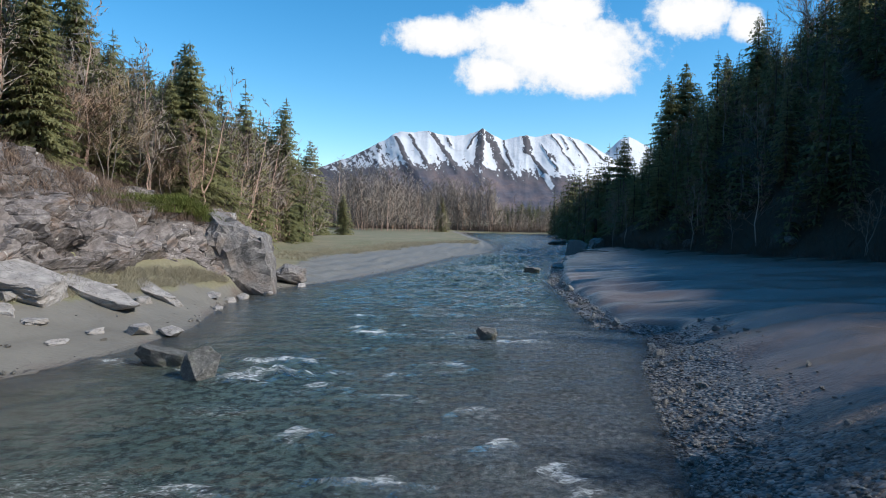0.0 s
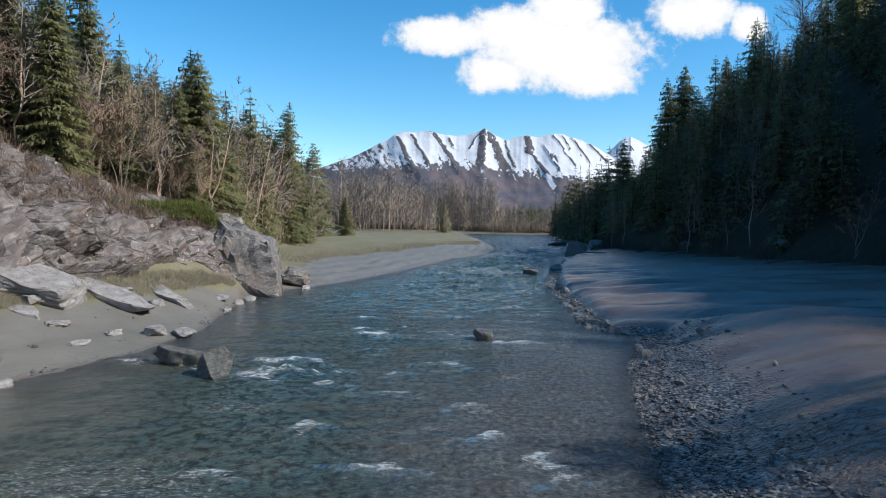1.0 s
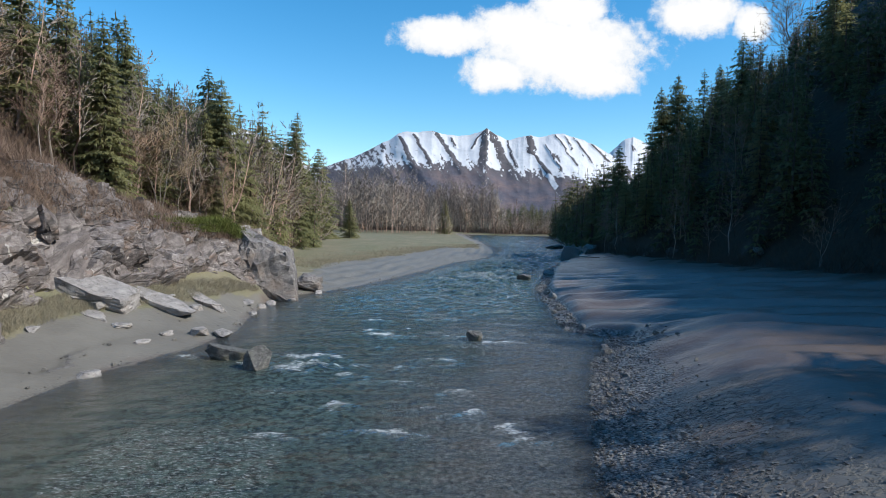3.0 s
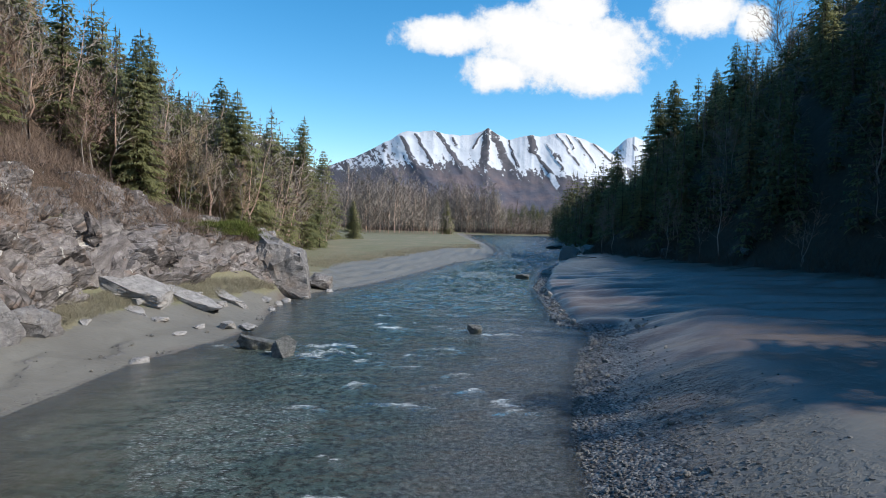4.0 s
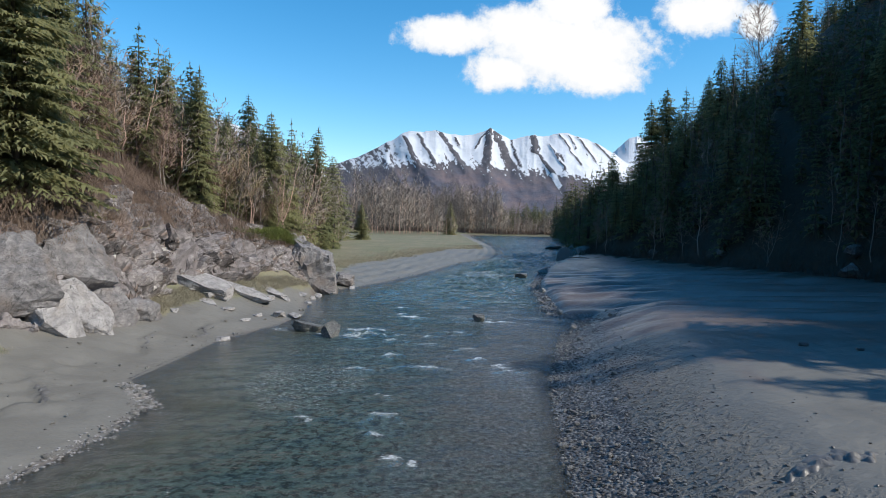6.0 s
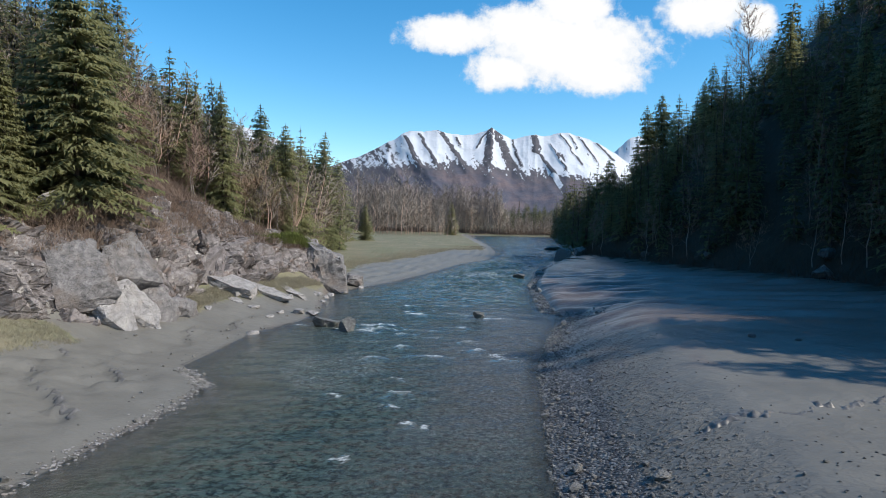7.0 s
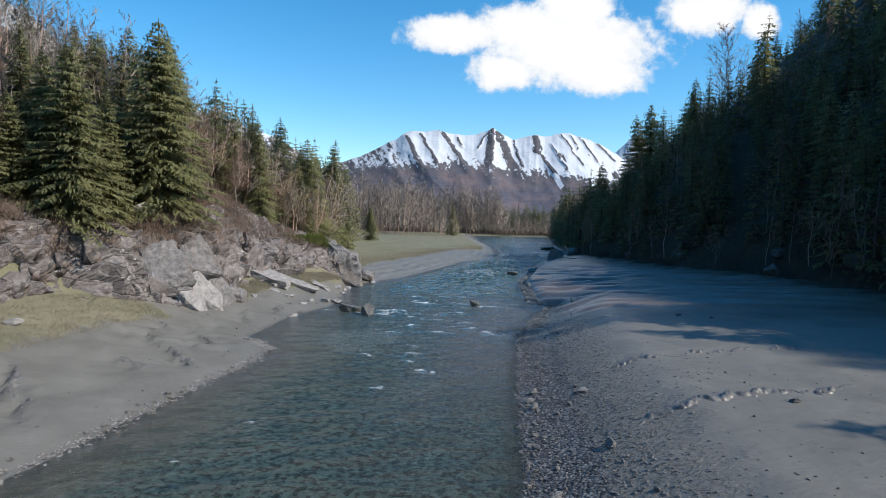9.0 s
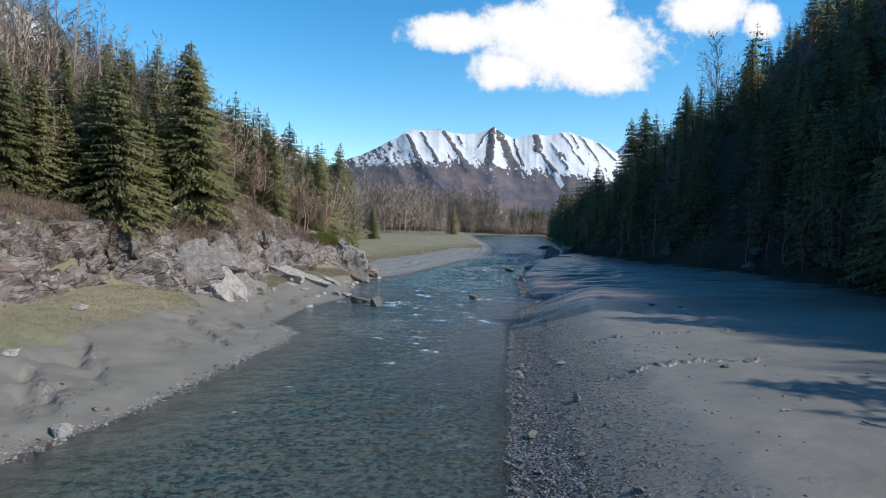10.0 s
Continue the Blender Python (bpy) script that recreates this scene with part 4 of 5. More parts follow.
# buttress of tall leaning slabs where the cliff comes nearest the water
for x, y, z, size, seed, turn, tip, label in ((-20.3, 11.6, 0.8, (1.8, 2.6, 4.2), 26, -22, (14, -24), "tall pale slate slab leaning on the cliff"), (-20.1, 13.6, 0.7, (1.7, 2.4, 3.6), 27, -34, (16, -26), "cracked grey slate slab leaning on the cliff"),
                                              (-19.9, 15.6, 0.5, (2.2, 2.6, 2.4), 52, -28, (12, -22), "low cracked grey rock at the cliff's foot"), (-20.7, 9.8, 0.9, (1.6, 2.2, 3.0), 53, -16, (10, -22), "pale broken slate slab at the cliff's foot"),
                                              (-21.6, 12.6, 3.0, (2.4, 4.2, 4.4), 55, -26, (16, -20), "dark grey slate slab high on the cliff"), (-22.0, 8.6, 2.8, (2.4, 3.6, 4.4), 56, -36, (12, -18), "dark grey buttress of the cliff")):
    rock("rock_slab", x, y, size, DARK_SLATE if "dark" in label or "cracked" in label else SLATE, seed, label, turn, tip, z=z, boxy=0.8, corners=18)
for i, (x, y, w, d, h) in enumerate(((-14.4, 23.6, 1.4, 0.9, 0.5), (-13.5, 24.4, 1.6, 1.0, 0.5), (-15.1, 15.6, 0.9, 0.6, 0.3), (-15.5, 22.4, 1.1, 0.6, 0.3), (-19.2, 22.6, 1.6, 0.9, 0.35), (-17.3, 21.4, 1.0, 0.7, 0.3),
                                     (-16.4, 27.5, 1.0, 0.6, 0.35), (-15.7, 33.6, 1.3, 0.8, 0.4), (-15.1, 34.5, 0.8, 0.6, 0.35), (-15.0, 36.3, 1.2, 0.7, 0.45), (-14.2, 38.6, 1.2, 0.8, 0.4), (-15.6, 20.3, 0.9, 0.5, 0.25), (-19.4, 18.2, 0.6, 0.5, 0.25),
                                     (-14.9, -17.4, 1.1, 0.8, 0.4), (-24.0, -3.5, 1.0, 0.8, 0.5), (-21.2, -12.2, 0.9, 0.7, 0.4), (-21.8, -13.4, 0.8, 0.6, 0.35), (-13.4, 43.6, 1.0, 0.7, 0.5), (-24.6, 9.9, 2.2, 1.8, 1.5), (-17.0, 25.6, 0.8, 0.6, 0.25), (-17.9, 27.0, 0.9, 0.6, 0.3), (-14.6, 31.6, 0.9, 0.6, 0.3))):
    high = i == 18
    rock("rock", x, y, (w, d, h), SLATE, 500 + i, "weathered rock on the cliff's brow" if high else "pale weathered slate rock resting on silt", 90 + 40 * math.sin(i * 2.1), group="" if high else "loose slate rocks", boxy=0.5, z=8.0 if high else None, **({"slab": True} if i % 2 == 0 and i < 13 else {}))


def cliff_blocks():
    """Larger blocks that stand out of the cliff's face, leaning back into it."""
    rng = np.random.default_rng(61)
    shapes = [hull_mesh("cliff_block", 1.0, 1.6, 1.5, CLIFF, 900 + i, 0.8, 16, 0.3) for i in range(10)]
    for i in range(120):
        y = rng.uniform(-29, 37)
        v = rng.uniform(0.0, 0.85)
        s = rng.uniform(0.8, 2.6) * (1.1 - 0.4 * v)
        x = float(at_y(y, BASE_Y, BASE_X)) * (1 - v ** 1.5) + float(at_y(y, BASE_Y, TOP_X)) * v ** 1.5 - 0.5 * s + 0.45
        z = float(at_y(y, BASE_Y, BASE_Z)) * (1 - v) + float(at_y(y, BASE_Y, TOP_Z)) * v - 0.5 * s
        ob = new("cliff_block", shapes[rng.integers(10)])
        ob.parent = CLIFF_WALL
        ob.matrix_basis = pose(x, y, z, rng.normal() * 8 + 22, rng.normal() * 8 - 24, rng.normal() * 12) @ Matrix.Diagonal((s, s * rng.uniform(0.8, 1.5), s * rng.uniform(0.6, 1.1), 1))


cliff_blocks()

# ---- trees ----


def outward(v):
    """Directions away from a tree's stem, a little upwards."""
    r = np.hypot(v[:, 0], v[:, 1])
    n = np.column_stack([v[:, 0], v[:, 1], 0.45 * r + 0.05]) + np.random.default_rng(len(v)).normal(size=(len(v), 3)) * 0.3 * (r[:, None] + 0.05)
    return n / (np.linalg.norm(n, axis=1)[:, None] + 1e-9)


class Soup:
    """Collects triangles."""

    def __init__(self):
        self.v, self.f, self.n = [], [], 0

    def tri(self, a, b, c):
        self.v += [a, b, c]
        self.f.append((self.n, self.n + 1, self.n + 2))
        self.n += 3

    def tube(self, a, b, ra, rb, sides=4):
        axis = b - a
        axis = axis / (np.linalg.norm(axis) + 1e-9)
        s = np.cross(axis, (0.31, 0.95, 0.1))
        s /= np.linalg.norm(s) + 1e-9
        t = np.cross(axis, s)
        ring = [(math.cos(k * math.tau / sides), math.sin(k * math.tau / sides)) for k in range(sides)]
        self.v += [a + ra * (c * s + d * t) for c, d in ring] + [b + rb * (c * s + d * t) for c, d in ring]
        for k in range(sides):
            q = (k + 1) % sides
            self.f += [(self.n + k, self.n + q, self.n + sides + q), (self.n + k, self.n + sides + q, self.n + sides + k)]
        self.n += 2 * sides

    def mesh(self, name, mat, crown=False):
        v, f = np.array(self.v), np.array(self.f)
        if not crown:
            return mesh_of(name, v, f, mat)
        # needles and twigs stand out from the stem: their sides turn outwards
        n = outward(v)
        a, b, c = v[f[:, 0]], v[f[:, 1]], v[f[:, 2]]
        inward = (np.cross(b - a, c - a) * n[f].mean(1)).sum(1) < 0
        f[inward] = f[inward][:, ::-1]
        me = mesh_of(name, v, f, mat, True)
        me.normals_split_custom_set_from_vertices(n.astype(np.float32))
        return me


def spruce_meshes(height, seed, whorls, arms, gap, leaf, girth=0.2, ragged=0.3):
    """Trunk and crown of a spruce: boughs in uneven whorls, each a drooping spray of side branchlets."""
    rng = np.random.default_rng(seed)
    trunk = Soup()
    bend = rng.normal(size=2) * 0.012

    def axis(h):
        return np.array((bend[0] * h * h / height, bend[1] * h * h / height, h))
    for k in range(7):
        a, b = height * k / 7, height * (k + 1) / 7
        trunk.tube(axis(a), axis(b), 0.014 * height * (1 - k / 7.2), 0.014 * height * (1 - (k + 1) / 7.2), 6)
    crown = Soup()
    start = rng.uniform(0.02, 0.06)
    down = np.array((0, 0, 1.0))
    for w in range(whorls):
        f = min(max(start + (1 - start) * ((w + rng.uniform(-0.4, 0.4)) / whorls if w else 0.0) ** 0.9, 0.02), 0.985)
        reach = girth * height * ((1 - f) ** 0.8 * (1 - 0.2 * math.exp(-f * 9)) + 0.016)
        count = max(4, int(round(arms * (0.55 + 0.45 * (1 - f)))))
        turn = rng.uniform(0, 6.28)
        for k in range(count):
            if rng.random() < ragged * 0.2:
                continue
            a = turn + k * math.tau / count + rng.normal() * 0.25
            L = reach * rng.uniform(1 - ragged, 1 + ragged * 0.6)
            rise = 0.5 * (f - 0.25) + rng.normal() * 0.08
            d = np.array((math.cos(a), math.sin(a), 0.0))
            side = np.array((-d[1], d[0], 0.0))
            root = axis(f * height)
            size = min(leaf, 0.55 * L)
            n = max(2, int(L / gap))

            def spine(t):
                return root + d * L * t + down * L * (rise * t - 0.5 * t * t + 0.24 * t ** 3)
            mid, end, wide = spine(0.55), spine(1.0) + d * 0.3 * size, side * 0.22 * size
            crown.tri(root, mid - wide, mid + wide)
            crown.tri(mid - wide, end, mid + wide)
            for i in range(n):
                t = (i + rng.uniform(0.2, 1.0)) / n
                p = spine(t)
                l = min(0.55 * (1.05 - t) * L + 0.45 * size, 1.9 * size)
                for sg in (-1, 1):
                    r = l * rng.uniform(0.6, 1.2)
                    e = d * rng.uniform(0.35, 0.8) + side * sg * rng.uniform(0.6, 0.95) - down * rng.uniform(0.1, 0.7)
                    crown.tri(p - d * 0.2 * r, p + d * 0.2 * r, p + e * r)
                for hang in range(2 if gap < 0.4 else 1):
                    q = p + side * rng.normal() * 0.45 * l + d * rng.normal() * 0.1 * l
                    flat = (side + d * rng.normal() * 0.7 + down * rng.normal() * 0.3) * (0.17 if gap < 0.4 else 0.26) * size
                    crown.tri(q - flat, q + flat, q + d * rng.uniform(-0.1, 0.5) * size + side * rng.normal() * 0.2 * size - down * size * rng.uniform(0.35, 0.9))
    crown.tri(axis(0.95 * height) + 0.05, axis(0.95 * height) - 0.05, axis(1.01 * height))
    return trunk.mesh("trunk", BARK), crown.mesh("crown", NEEDLES, True)


def bare_meshes(height, seed, limbs, twigs, spread=0.3, stems=1, mat=None, thick=1.0, fork=3, low=0.22, stout=1.0, flat=False):
    """Trunk, and a leafless crown of limbs, branches and fine twigs."""
    rng = np.random.default_rng(seed)
    trunk, crown = Soup(), Soup()
    for stem in range(stems):
        lean = rng.normal(size=2) * (0.035 + 0.05 * (stems > 1))
        top = height * (1 if stem == 0 else rng.uniform(0.65, 0.95))
        wob = rng.normal(size=(9, 2)) * 0.012 * height
        wob[0] = 0
        pts = [np.array((lean[0] * top * k / 8 + wob[k, 0], lean[1] * top * k / 8 + wob[k, 1], top * k / 8)) for k in range(9)]
        r0 = 0.0085 * stout * height / stems ** 0.4
        for k in range(8):
            trunk.tube(pts[k], pts[k + 1], r0 * (1 - k / 8.4), r0 * (1 - (k + 1) / 8.4), 3 if flat else 5)
        for i in range(limbs):
            f = low + (0.98 - low) * (i + rng.random()) / limbs
            k = min(int(f * 8), 7)
            root = pts[k] + (pts[k + 1] - pts[k]) * (f * 8 - k)
            a = rng.uniform(0, 6.28)
            L = spread * height * (1.05 - f) * rng.uniform(0.6, 1.2) + 0.05 * height
            d = np.array((math.cos(a) * 0.75, math.sin(a) * 0.75, rng.uniform(0.5, 1.0)))
            d /= np.linalg.norm(d)
            mid = root + d * L * 0.55
            end = mid + (d + np.array((0, 0, 0.25)) + rng.normal(size=3) * 0.15) * L * 0.5
            rl = r0 * 0.3 * (1.1 - f)
            if flat:
                w = np.cross(d, rng.normal(size=3))
                w *= rl / (np.linalg.norm(w) + 1e-9)
                crown.tri(root - w, root + w, mid + w * 0.4)
                crown.tri(mid - w * 0.6, mid + w * 0.6, end)
            else:
                crown.tube(root, mid, rl, rl * 0.6, 3)
                crown.tube(mid, end, rl * 0.6, rl * 0.15, 3)
            for t in range(twigs):
                g = rng.uniform(0.15, 1.0)
                p = root + (mid - root) * g / 0.55 if g < 0.55 else mid + (end - mid) * (g - 0.55) / 0.45
                b = d + rng.normal(size=3) * 0.65 + np.array((0, 0, 0.35))
                b /= np.linalg.norm(b)
                l = L * rng.uniform(0.22, 0.5)
                w = np.cross(b, rng.normal(size=3))
                w *= (0.0016 * thick * height) / (np.linalg.norm(w) + 1e-9)
                q = p + b * l
                crown.tri(p - w, p + w, q)
                for u in range(fork):
                    s = p + b * l * rng.uniform(0.25, 0.95)
                    c = b + rng.normal(size=3) * 0.7
                    e = s + c * l * rng.uniform(0.3, 0.6) * 0.6
                    crown.tri(s - w * 0.75, s + w * 0.75, e)
    return trunk.mesh("trunk", PALE_BARK), crown.mesh("crown", mat or TWIGS, True)


def tree_kind(name, meshes, label, category, group):
    """A tree to be copied: trunk and crown under one handle at its foot."""
    root = new(name)
    tagged(root, label, category, group)
    part("trunk", meshes[0], root)
    part("crown", meshes[1], root)
    return root


S_NEAR = "dark green spruce with drooping boughs on the slope"
B_NEAR = "leafless grey-brown birch with fine bare twigs"
SPRUCES = [tree_kind("spruce_tree", spruce_meshes(15.0, 100 + i, 46, 10, 0.25, 0.38, g, r), S_NEAR, "spruce", "spruces on the slopes") for i, (g, r) in enumerate(((0.33, 0.3), (0.27, 0.35), (0.30, 0.4), (0.22, 0.4)))]
SPRUCES_FAR = [tree_kind("spruce_tree", spruce_meshes(15.0, 120 + i, 32, 8, 0.5, 0.5, g, r), S_NEAR, "spruce", "spruces on the slopes") for i, (g, r) in enumerate(((0.25, 0.35), (0.20, 0.4), (0.29, 0.35)))]
BARES = [tree_kind("bare_tree", bare_meshes(11.0, 140 + i, 32 // n + 6, 20, s, n, m), B_NEAR, "tree", "bare trees on the slopes") for i, (s, n, m) in enumerate(((0.3, 1, TWIGS), (0.36, 2, TWIGS), (0.26, 1, BUDS), (0.42, 3, BUDS)))]
BARES_FAR = [tree_kind("bare_tree", bare_meshes(11.0, 160 + i, 18 // n + 4, 9, s, n, m, 1.8, 2, flat=True), B_NEAR, "tree", "bare trees on the slopes") for i, (s, n, m) in enumerate(((0.3, 1, TWIGS), (0.36, 2, BUDS), (0.24, 1, TWIGS)))]
GROVE = [tree_kind("bare_tree", bare_meshes(11.0, 180 + i, 26, 8, s, 1, TWIGS, 2.0, 1, 0.03, 0.5, True), "tall leafless tree standing on the far shore", "tree", "bare trees on the far shore") for i, s in enumerate((0.24, 0.3, 0.2))]
WOOD_SPRUCE = [spruce_meshes(15.0, 190 + i, 19, 5, 1.0, 0.95, g, 0.35) for i, g in enumerate((0.2, 0.17, 0.24))]
WOOD_BARE = [[c.data for c in k.children] for k in BARES_FAR]
WOOD_GROVE = [[c.data for c in k.children] for k in GROVE]
USED = set()


def plant(kind, x, y, height, natural, rng, z=None):
    """Set a tree; the first of a kind is the kind itself."""
    s = height / natural
    m = pose(x, y, (ground_z(x, y) if z is None else z) - 0.15, rng.normal() * 1.5, rng.normal() * 1.5, rng.uniform(0, 360))
    if kind.name in USED:
        ob = copy_thing(kind, m)
    else:
        USED.add(kind.name)
        ob = kind
        ob.matrix_basis = m
    ob.scale = (s * rng.uniform(0.9, 1.15), s * rng.uniform(0.9, 1.15), s)
    return ob


def top_x(y):
    return float(at_y(y, BASE_Y, TOP_X))


def foot_x(y):
    return float(at_y(y, FOOT_Y, FOOT_X))


# trees that stand out against the sky: x, y, top, which
for i, (x, y, top, kind) in enumerate(((-24.6, 11.6, 23.3, 0), (-26.5, 4.4, 19.6, 2), (-28.2, 39.9, 22.6, 3), (-34.3, 67.8, 25.8, 1), (-23.0, 46.4, 19.2, 0), (-35.0, 102.8, 27.0, 1), (-36.5, 166, 13.4, 1), (-43.6, 156, 26.7, 0),
                                       (-49, 64.4, 31.0, 1), (47.5, 136.8, 43.2, 0), (44.2, 135.8, 40.0, 1), (70.7, 168.9, 54.5, 1), (35.8, 142, 27.4, 1), (-13.7, 280, 18.6, 1), (-24.0, 44.0, 16.0, 2), (-22.4, 43.0, 12.0, 0), (-27.5, 50, 17.5, 2))):
    rng = np.random.default_rng(300 + i)
    plant(SPRUCES[kind], x, y, top - ground_z(x, y), 15.0, rng)
plant(BARES[0], 52.8, 97.0, 51.5 - ground_z(52.8, 97.0), 11.0, np.random.default_rng(290))


def scatter(seed, count, where, gap):
    """Places at least gap apart."""
    rng = np.random.default_rng(seed)
    kept = []
    for _ in range(count * 12):
        p = where(rng)
        if p and all((p[0] - q[0]) ** 2 + (p[1] - q[1]) ** 2 > gap * gap for q in kept):
            kept.append(p)
            if len(kept) == count:
                break
    return kept


def west_slope(rng):
    y = rng.uniform(-42, 125)
    back = rng.exponential(11.0) + 0.6
    return (top_x(y) - back, y, back) if back < 60 else None


def west_back(rng):
    y = rng.uniform(-50, 300)
    back = rng.uniform(5, 90)
    return (top_x(y) - back, y, back)


def east_slope(rng):
    y = rng.uniform(-45, 200)
    back = rng.exponential(12.0) - 1.0
    return (foot_x(y) + back, y, back) if back < 55 else None


def east_back(rng):
    y = rng.uniform(-75, 320)
    back = rng.uniform(1, 100)
    return (foot_x(y) + back, y, back)


def east_front(rng):
    y = rng.uniform(-60, 240)
    back = rng.uniform(0, 28)
    return (foot_x(y) + back, y, back)


def west_edge(rng):
    y = rng.uniform(47, 190)
    back = rng.exponential(8.0)
    return (top_x(y) + 0.8 - back, y, back)


def far_grove(rng):
    x, y = rng.uniform(-125, 80), 326 + rng.exponential(14)
    return (x, y, y - 326) if y < 390 else None


def seeded(x, y):
    return np.random.default_rng(int(abs(x) * 977 + (y + 200) * 131))


def mesh_arrays(me):
    v, f = np.empty(len(me.vertices) * 3, np.float32), np.empty(len(me.loops), np.int32)
    me.vertices.foreach_get("co", v)
    me.loops.foreach_get("vertex_index", f)
    return v.reshape(-1, 3), f.reshape(-1, 3)


def woods(name, label, kinds, natural, places, heights):
    """Woodland that nobody could count, one mesh: trunks and crowns of many trees."""
    vs, fs, ns, slots, n = [], [], [], [], 0
    shapes = [[mesh_arrays(me) for me in pair] for pair in kinds]
    for x, y, back in places:
        rng = seeded(x, y)
        pieces = shapes[rng.integers(len(shapes))]
        s = rng.uniform(*heights) / natural
        a = rng.uniform(0, 6.28)
        wide = s * rng.uniform(0.9, 1.25)
        turn = np.array(((math.cos(a) * wide, math.sin(a) * wide, 0), (-math.sin(a) * wide, math.cos(a) * wide, 0), (rng.normal() * 0.03, rng.normal() * 0.03, s)))
        at = np.array((x, y, ground_z(x, y) - 0.15))
        for slot, (v, f) in enumerate(pieces):
            vs.append(v @ turn + at)
            spin = np.array(((math.cos(a), math.sin(a), 0), (-math.sin(a), math.cos(a), 0), (0, 0, 1)))
            ns.append(outward(v) @ spin)
            fs.append(f + n)
            slots.append(np.full(len(f), slot))
            n += len(v)
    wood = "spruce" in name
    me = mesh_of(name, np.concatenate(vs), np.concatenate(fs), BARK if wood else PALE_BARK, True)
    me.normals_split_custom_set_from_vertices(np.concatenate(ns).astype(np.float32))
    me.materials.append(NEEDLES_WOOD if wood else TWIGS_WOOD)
    me.polygons.foreach_set("material_index", np.concatenate(slots).astype(np.int32))
    return tagged(new(name, me), label, "woods", kind="stuff")


for x, y, back in scatter(401, 360, west_slope, 1.5):
    rng = seeded(x, y)
    room = 99.0 if y > 45 else (8.5 + 0.31 * (y + 38)) * rng.uniform(0.85, 1.0) - ground_z(x, y)
    if room < 3.0:
        continue
    near = back < 5 and y < 50
    share = 0.75 if y < 22 else 0.55 if y < 70 else 0.6
    if back < 3.5 and 16 < y < 45:
        share = 0.05
    if rng.random() < share:
        plant((SPRUCES if near else SPRUCES_FAR)[rng.integers(3 if not near else 4)], x, y, min(room, (rng.uniform(8, 14.5) if y > 25 else rng.uniform(6, 14)) if back < 12 else rng.uniform(10, 17)), 15.0, rng)
    else:
        plant((BARES if near else BARES_FAR)[rng.integers(3 if not near else 4)], x, y, min(room, rng.uniform(4.5, 8.5) if back < 5 else rng.uniform(7, 12)), 11.0, rng)
for x, y, back in scatter(402, 130, east_slope, 2.6):
    rng = seeded(x, y)
    if rng.random() < 0.5 and back > 3:
        plant(SPRUCES_FAR[rng.integers(3)], x, y, rng.uniform(10, 18), 15.0, rng)
    else:
        plant(BARES_FAR[rng.integers(3)], x, y, rng.uniform(7, 13), 11.0, rng)
for i, (x, y) in enumerate(((-30, 322), (-5, 324), (24, 323), (48, 330), (-62, 321), (-85, 324))):
    plant(GROVE[i % 3], x, y, 21.0 + 2 * math.sin(i * 3.3), 11.0, seeded(x, y))
for x, y, h in ((39, -7, 25), (38, -0.5, 29.5), (37.5, 2.0, 29), (38.5, 4.6, 28.5), (39.5, 1.0, 30), (40, 9, 20), (39, 11.5, 19), (39, 14.5, 20), (39, 18, 21), (38.5, -22.5, 25), (39.2, -26.3, 24), (54, -12, 16), (52, -19, 17)):
    plant(SPRUCES_FAR[int(y) % 3], x, y, h, 15.0, seeded(x, y))
for x, y, back in scatter(413, 170, west_edge, 1.5):
    rng = seeded(x, y)
    if rng.random() < 0.5:
        plant(SPRUCES_FAR[rng.integers(3)], x, y, rng.uniform(8, 15) + 7 * (y > 70), 15.0, rng)
    else:
        plant(BARES_FAR[rng.integers(3)], x, y, rng.uniform(8, 13) + 3 * (y > 75), 11.0, rng)
woods("bare_woods", "leafless brown wood at the meadow's side", WOOD_BARE, 11.0, scatter(414, 170, west_edge, 1.3), (9, 16))
def west_fill(rng):
    y = rng.uniform(-30, 75)
    back = 1.5 + rng.exponential(12.0)
    return (top_x(y) - back, y, back) if back < 45 else None


def west_high(rng):
    y, back = rng.uniform(-30, 45), rng.uniform(26, 80)
    return (top_x(y) - back, y, back)


woods("bare_woods", "leafless brown wood high on the sunlit slope", WOOD_GROVE, 11.0, scatter(416, 150, west_high, 2.2), (8, 12))
woods("bare_woods", "thicket of leafless brown trees between the spruces", WOOD_BARE, 11.0, [p for p in scatter(415, 240, west_fill, 1.4) if p[1] > 14 or p[2] > 7], (6, 12))
woods("spruce_woods", "dense spruce wood covering the sunlit slope", WOOD_SPRUCE, 15.0, [p for p in scatter(404, 260, west_back, 3.0) if p[1] > 45 and p[2] < 90 and (p[2] < 30 or p[0] % 1 < 0.4)], (9, 16))
woods("bare_woods", "dense leafless brown wood covering the sunlit slope", WOOD_BARE, 11.0, [p for p in scatter(405, 330, west_back, 2.0) if p[1] > 30], (8, 13))
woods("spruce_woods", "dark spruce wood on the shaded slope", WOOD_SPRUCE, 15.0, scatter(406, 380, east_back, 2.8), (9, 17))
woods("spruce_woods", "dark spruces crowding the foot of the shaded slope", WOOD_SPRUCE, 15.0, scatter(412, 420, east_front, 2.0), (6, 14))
woods("bare_woods", "dark leafless wood on the shaded slope", WOOD_BARE, 11.0, scatter(407, 120, east_back, 3.0), (8, 14))
FAR_TREES = scatter(408, 640, far_grove, 1.0)
woods("bare_woods", "tall grey-brown leafless grove across the far shore", WOOD_GROVE, 11.0, [p for p in FAR_TREES if p[0] < 14], (20, 30))
woods("bare_woods", "young leafless wood across the far shore", WOOD_GROVE, 11.0, [p for p in FAR_TREES if p[0] >= 14], (8, 15))

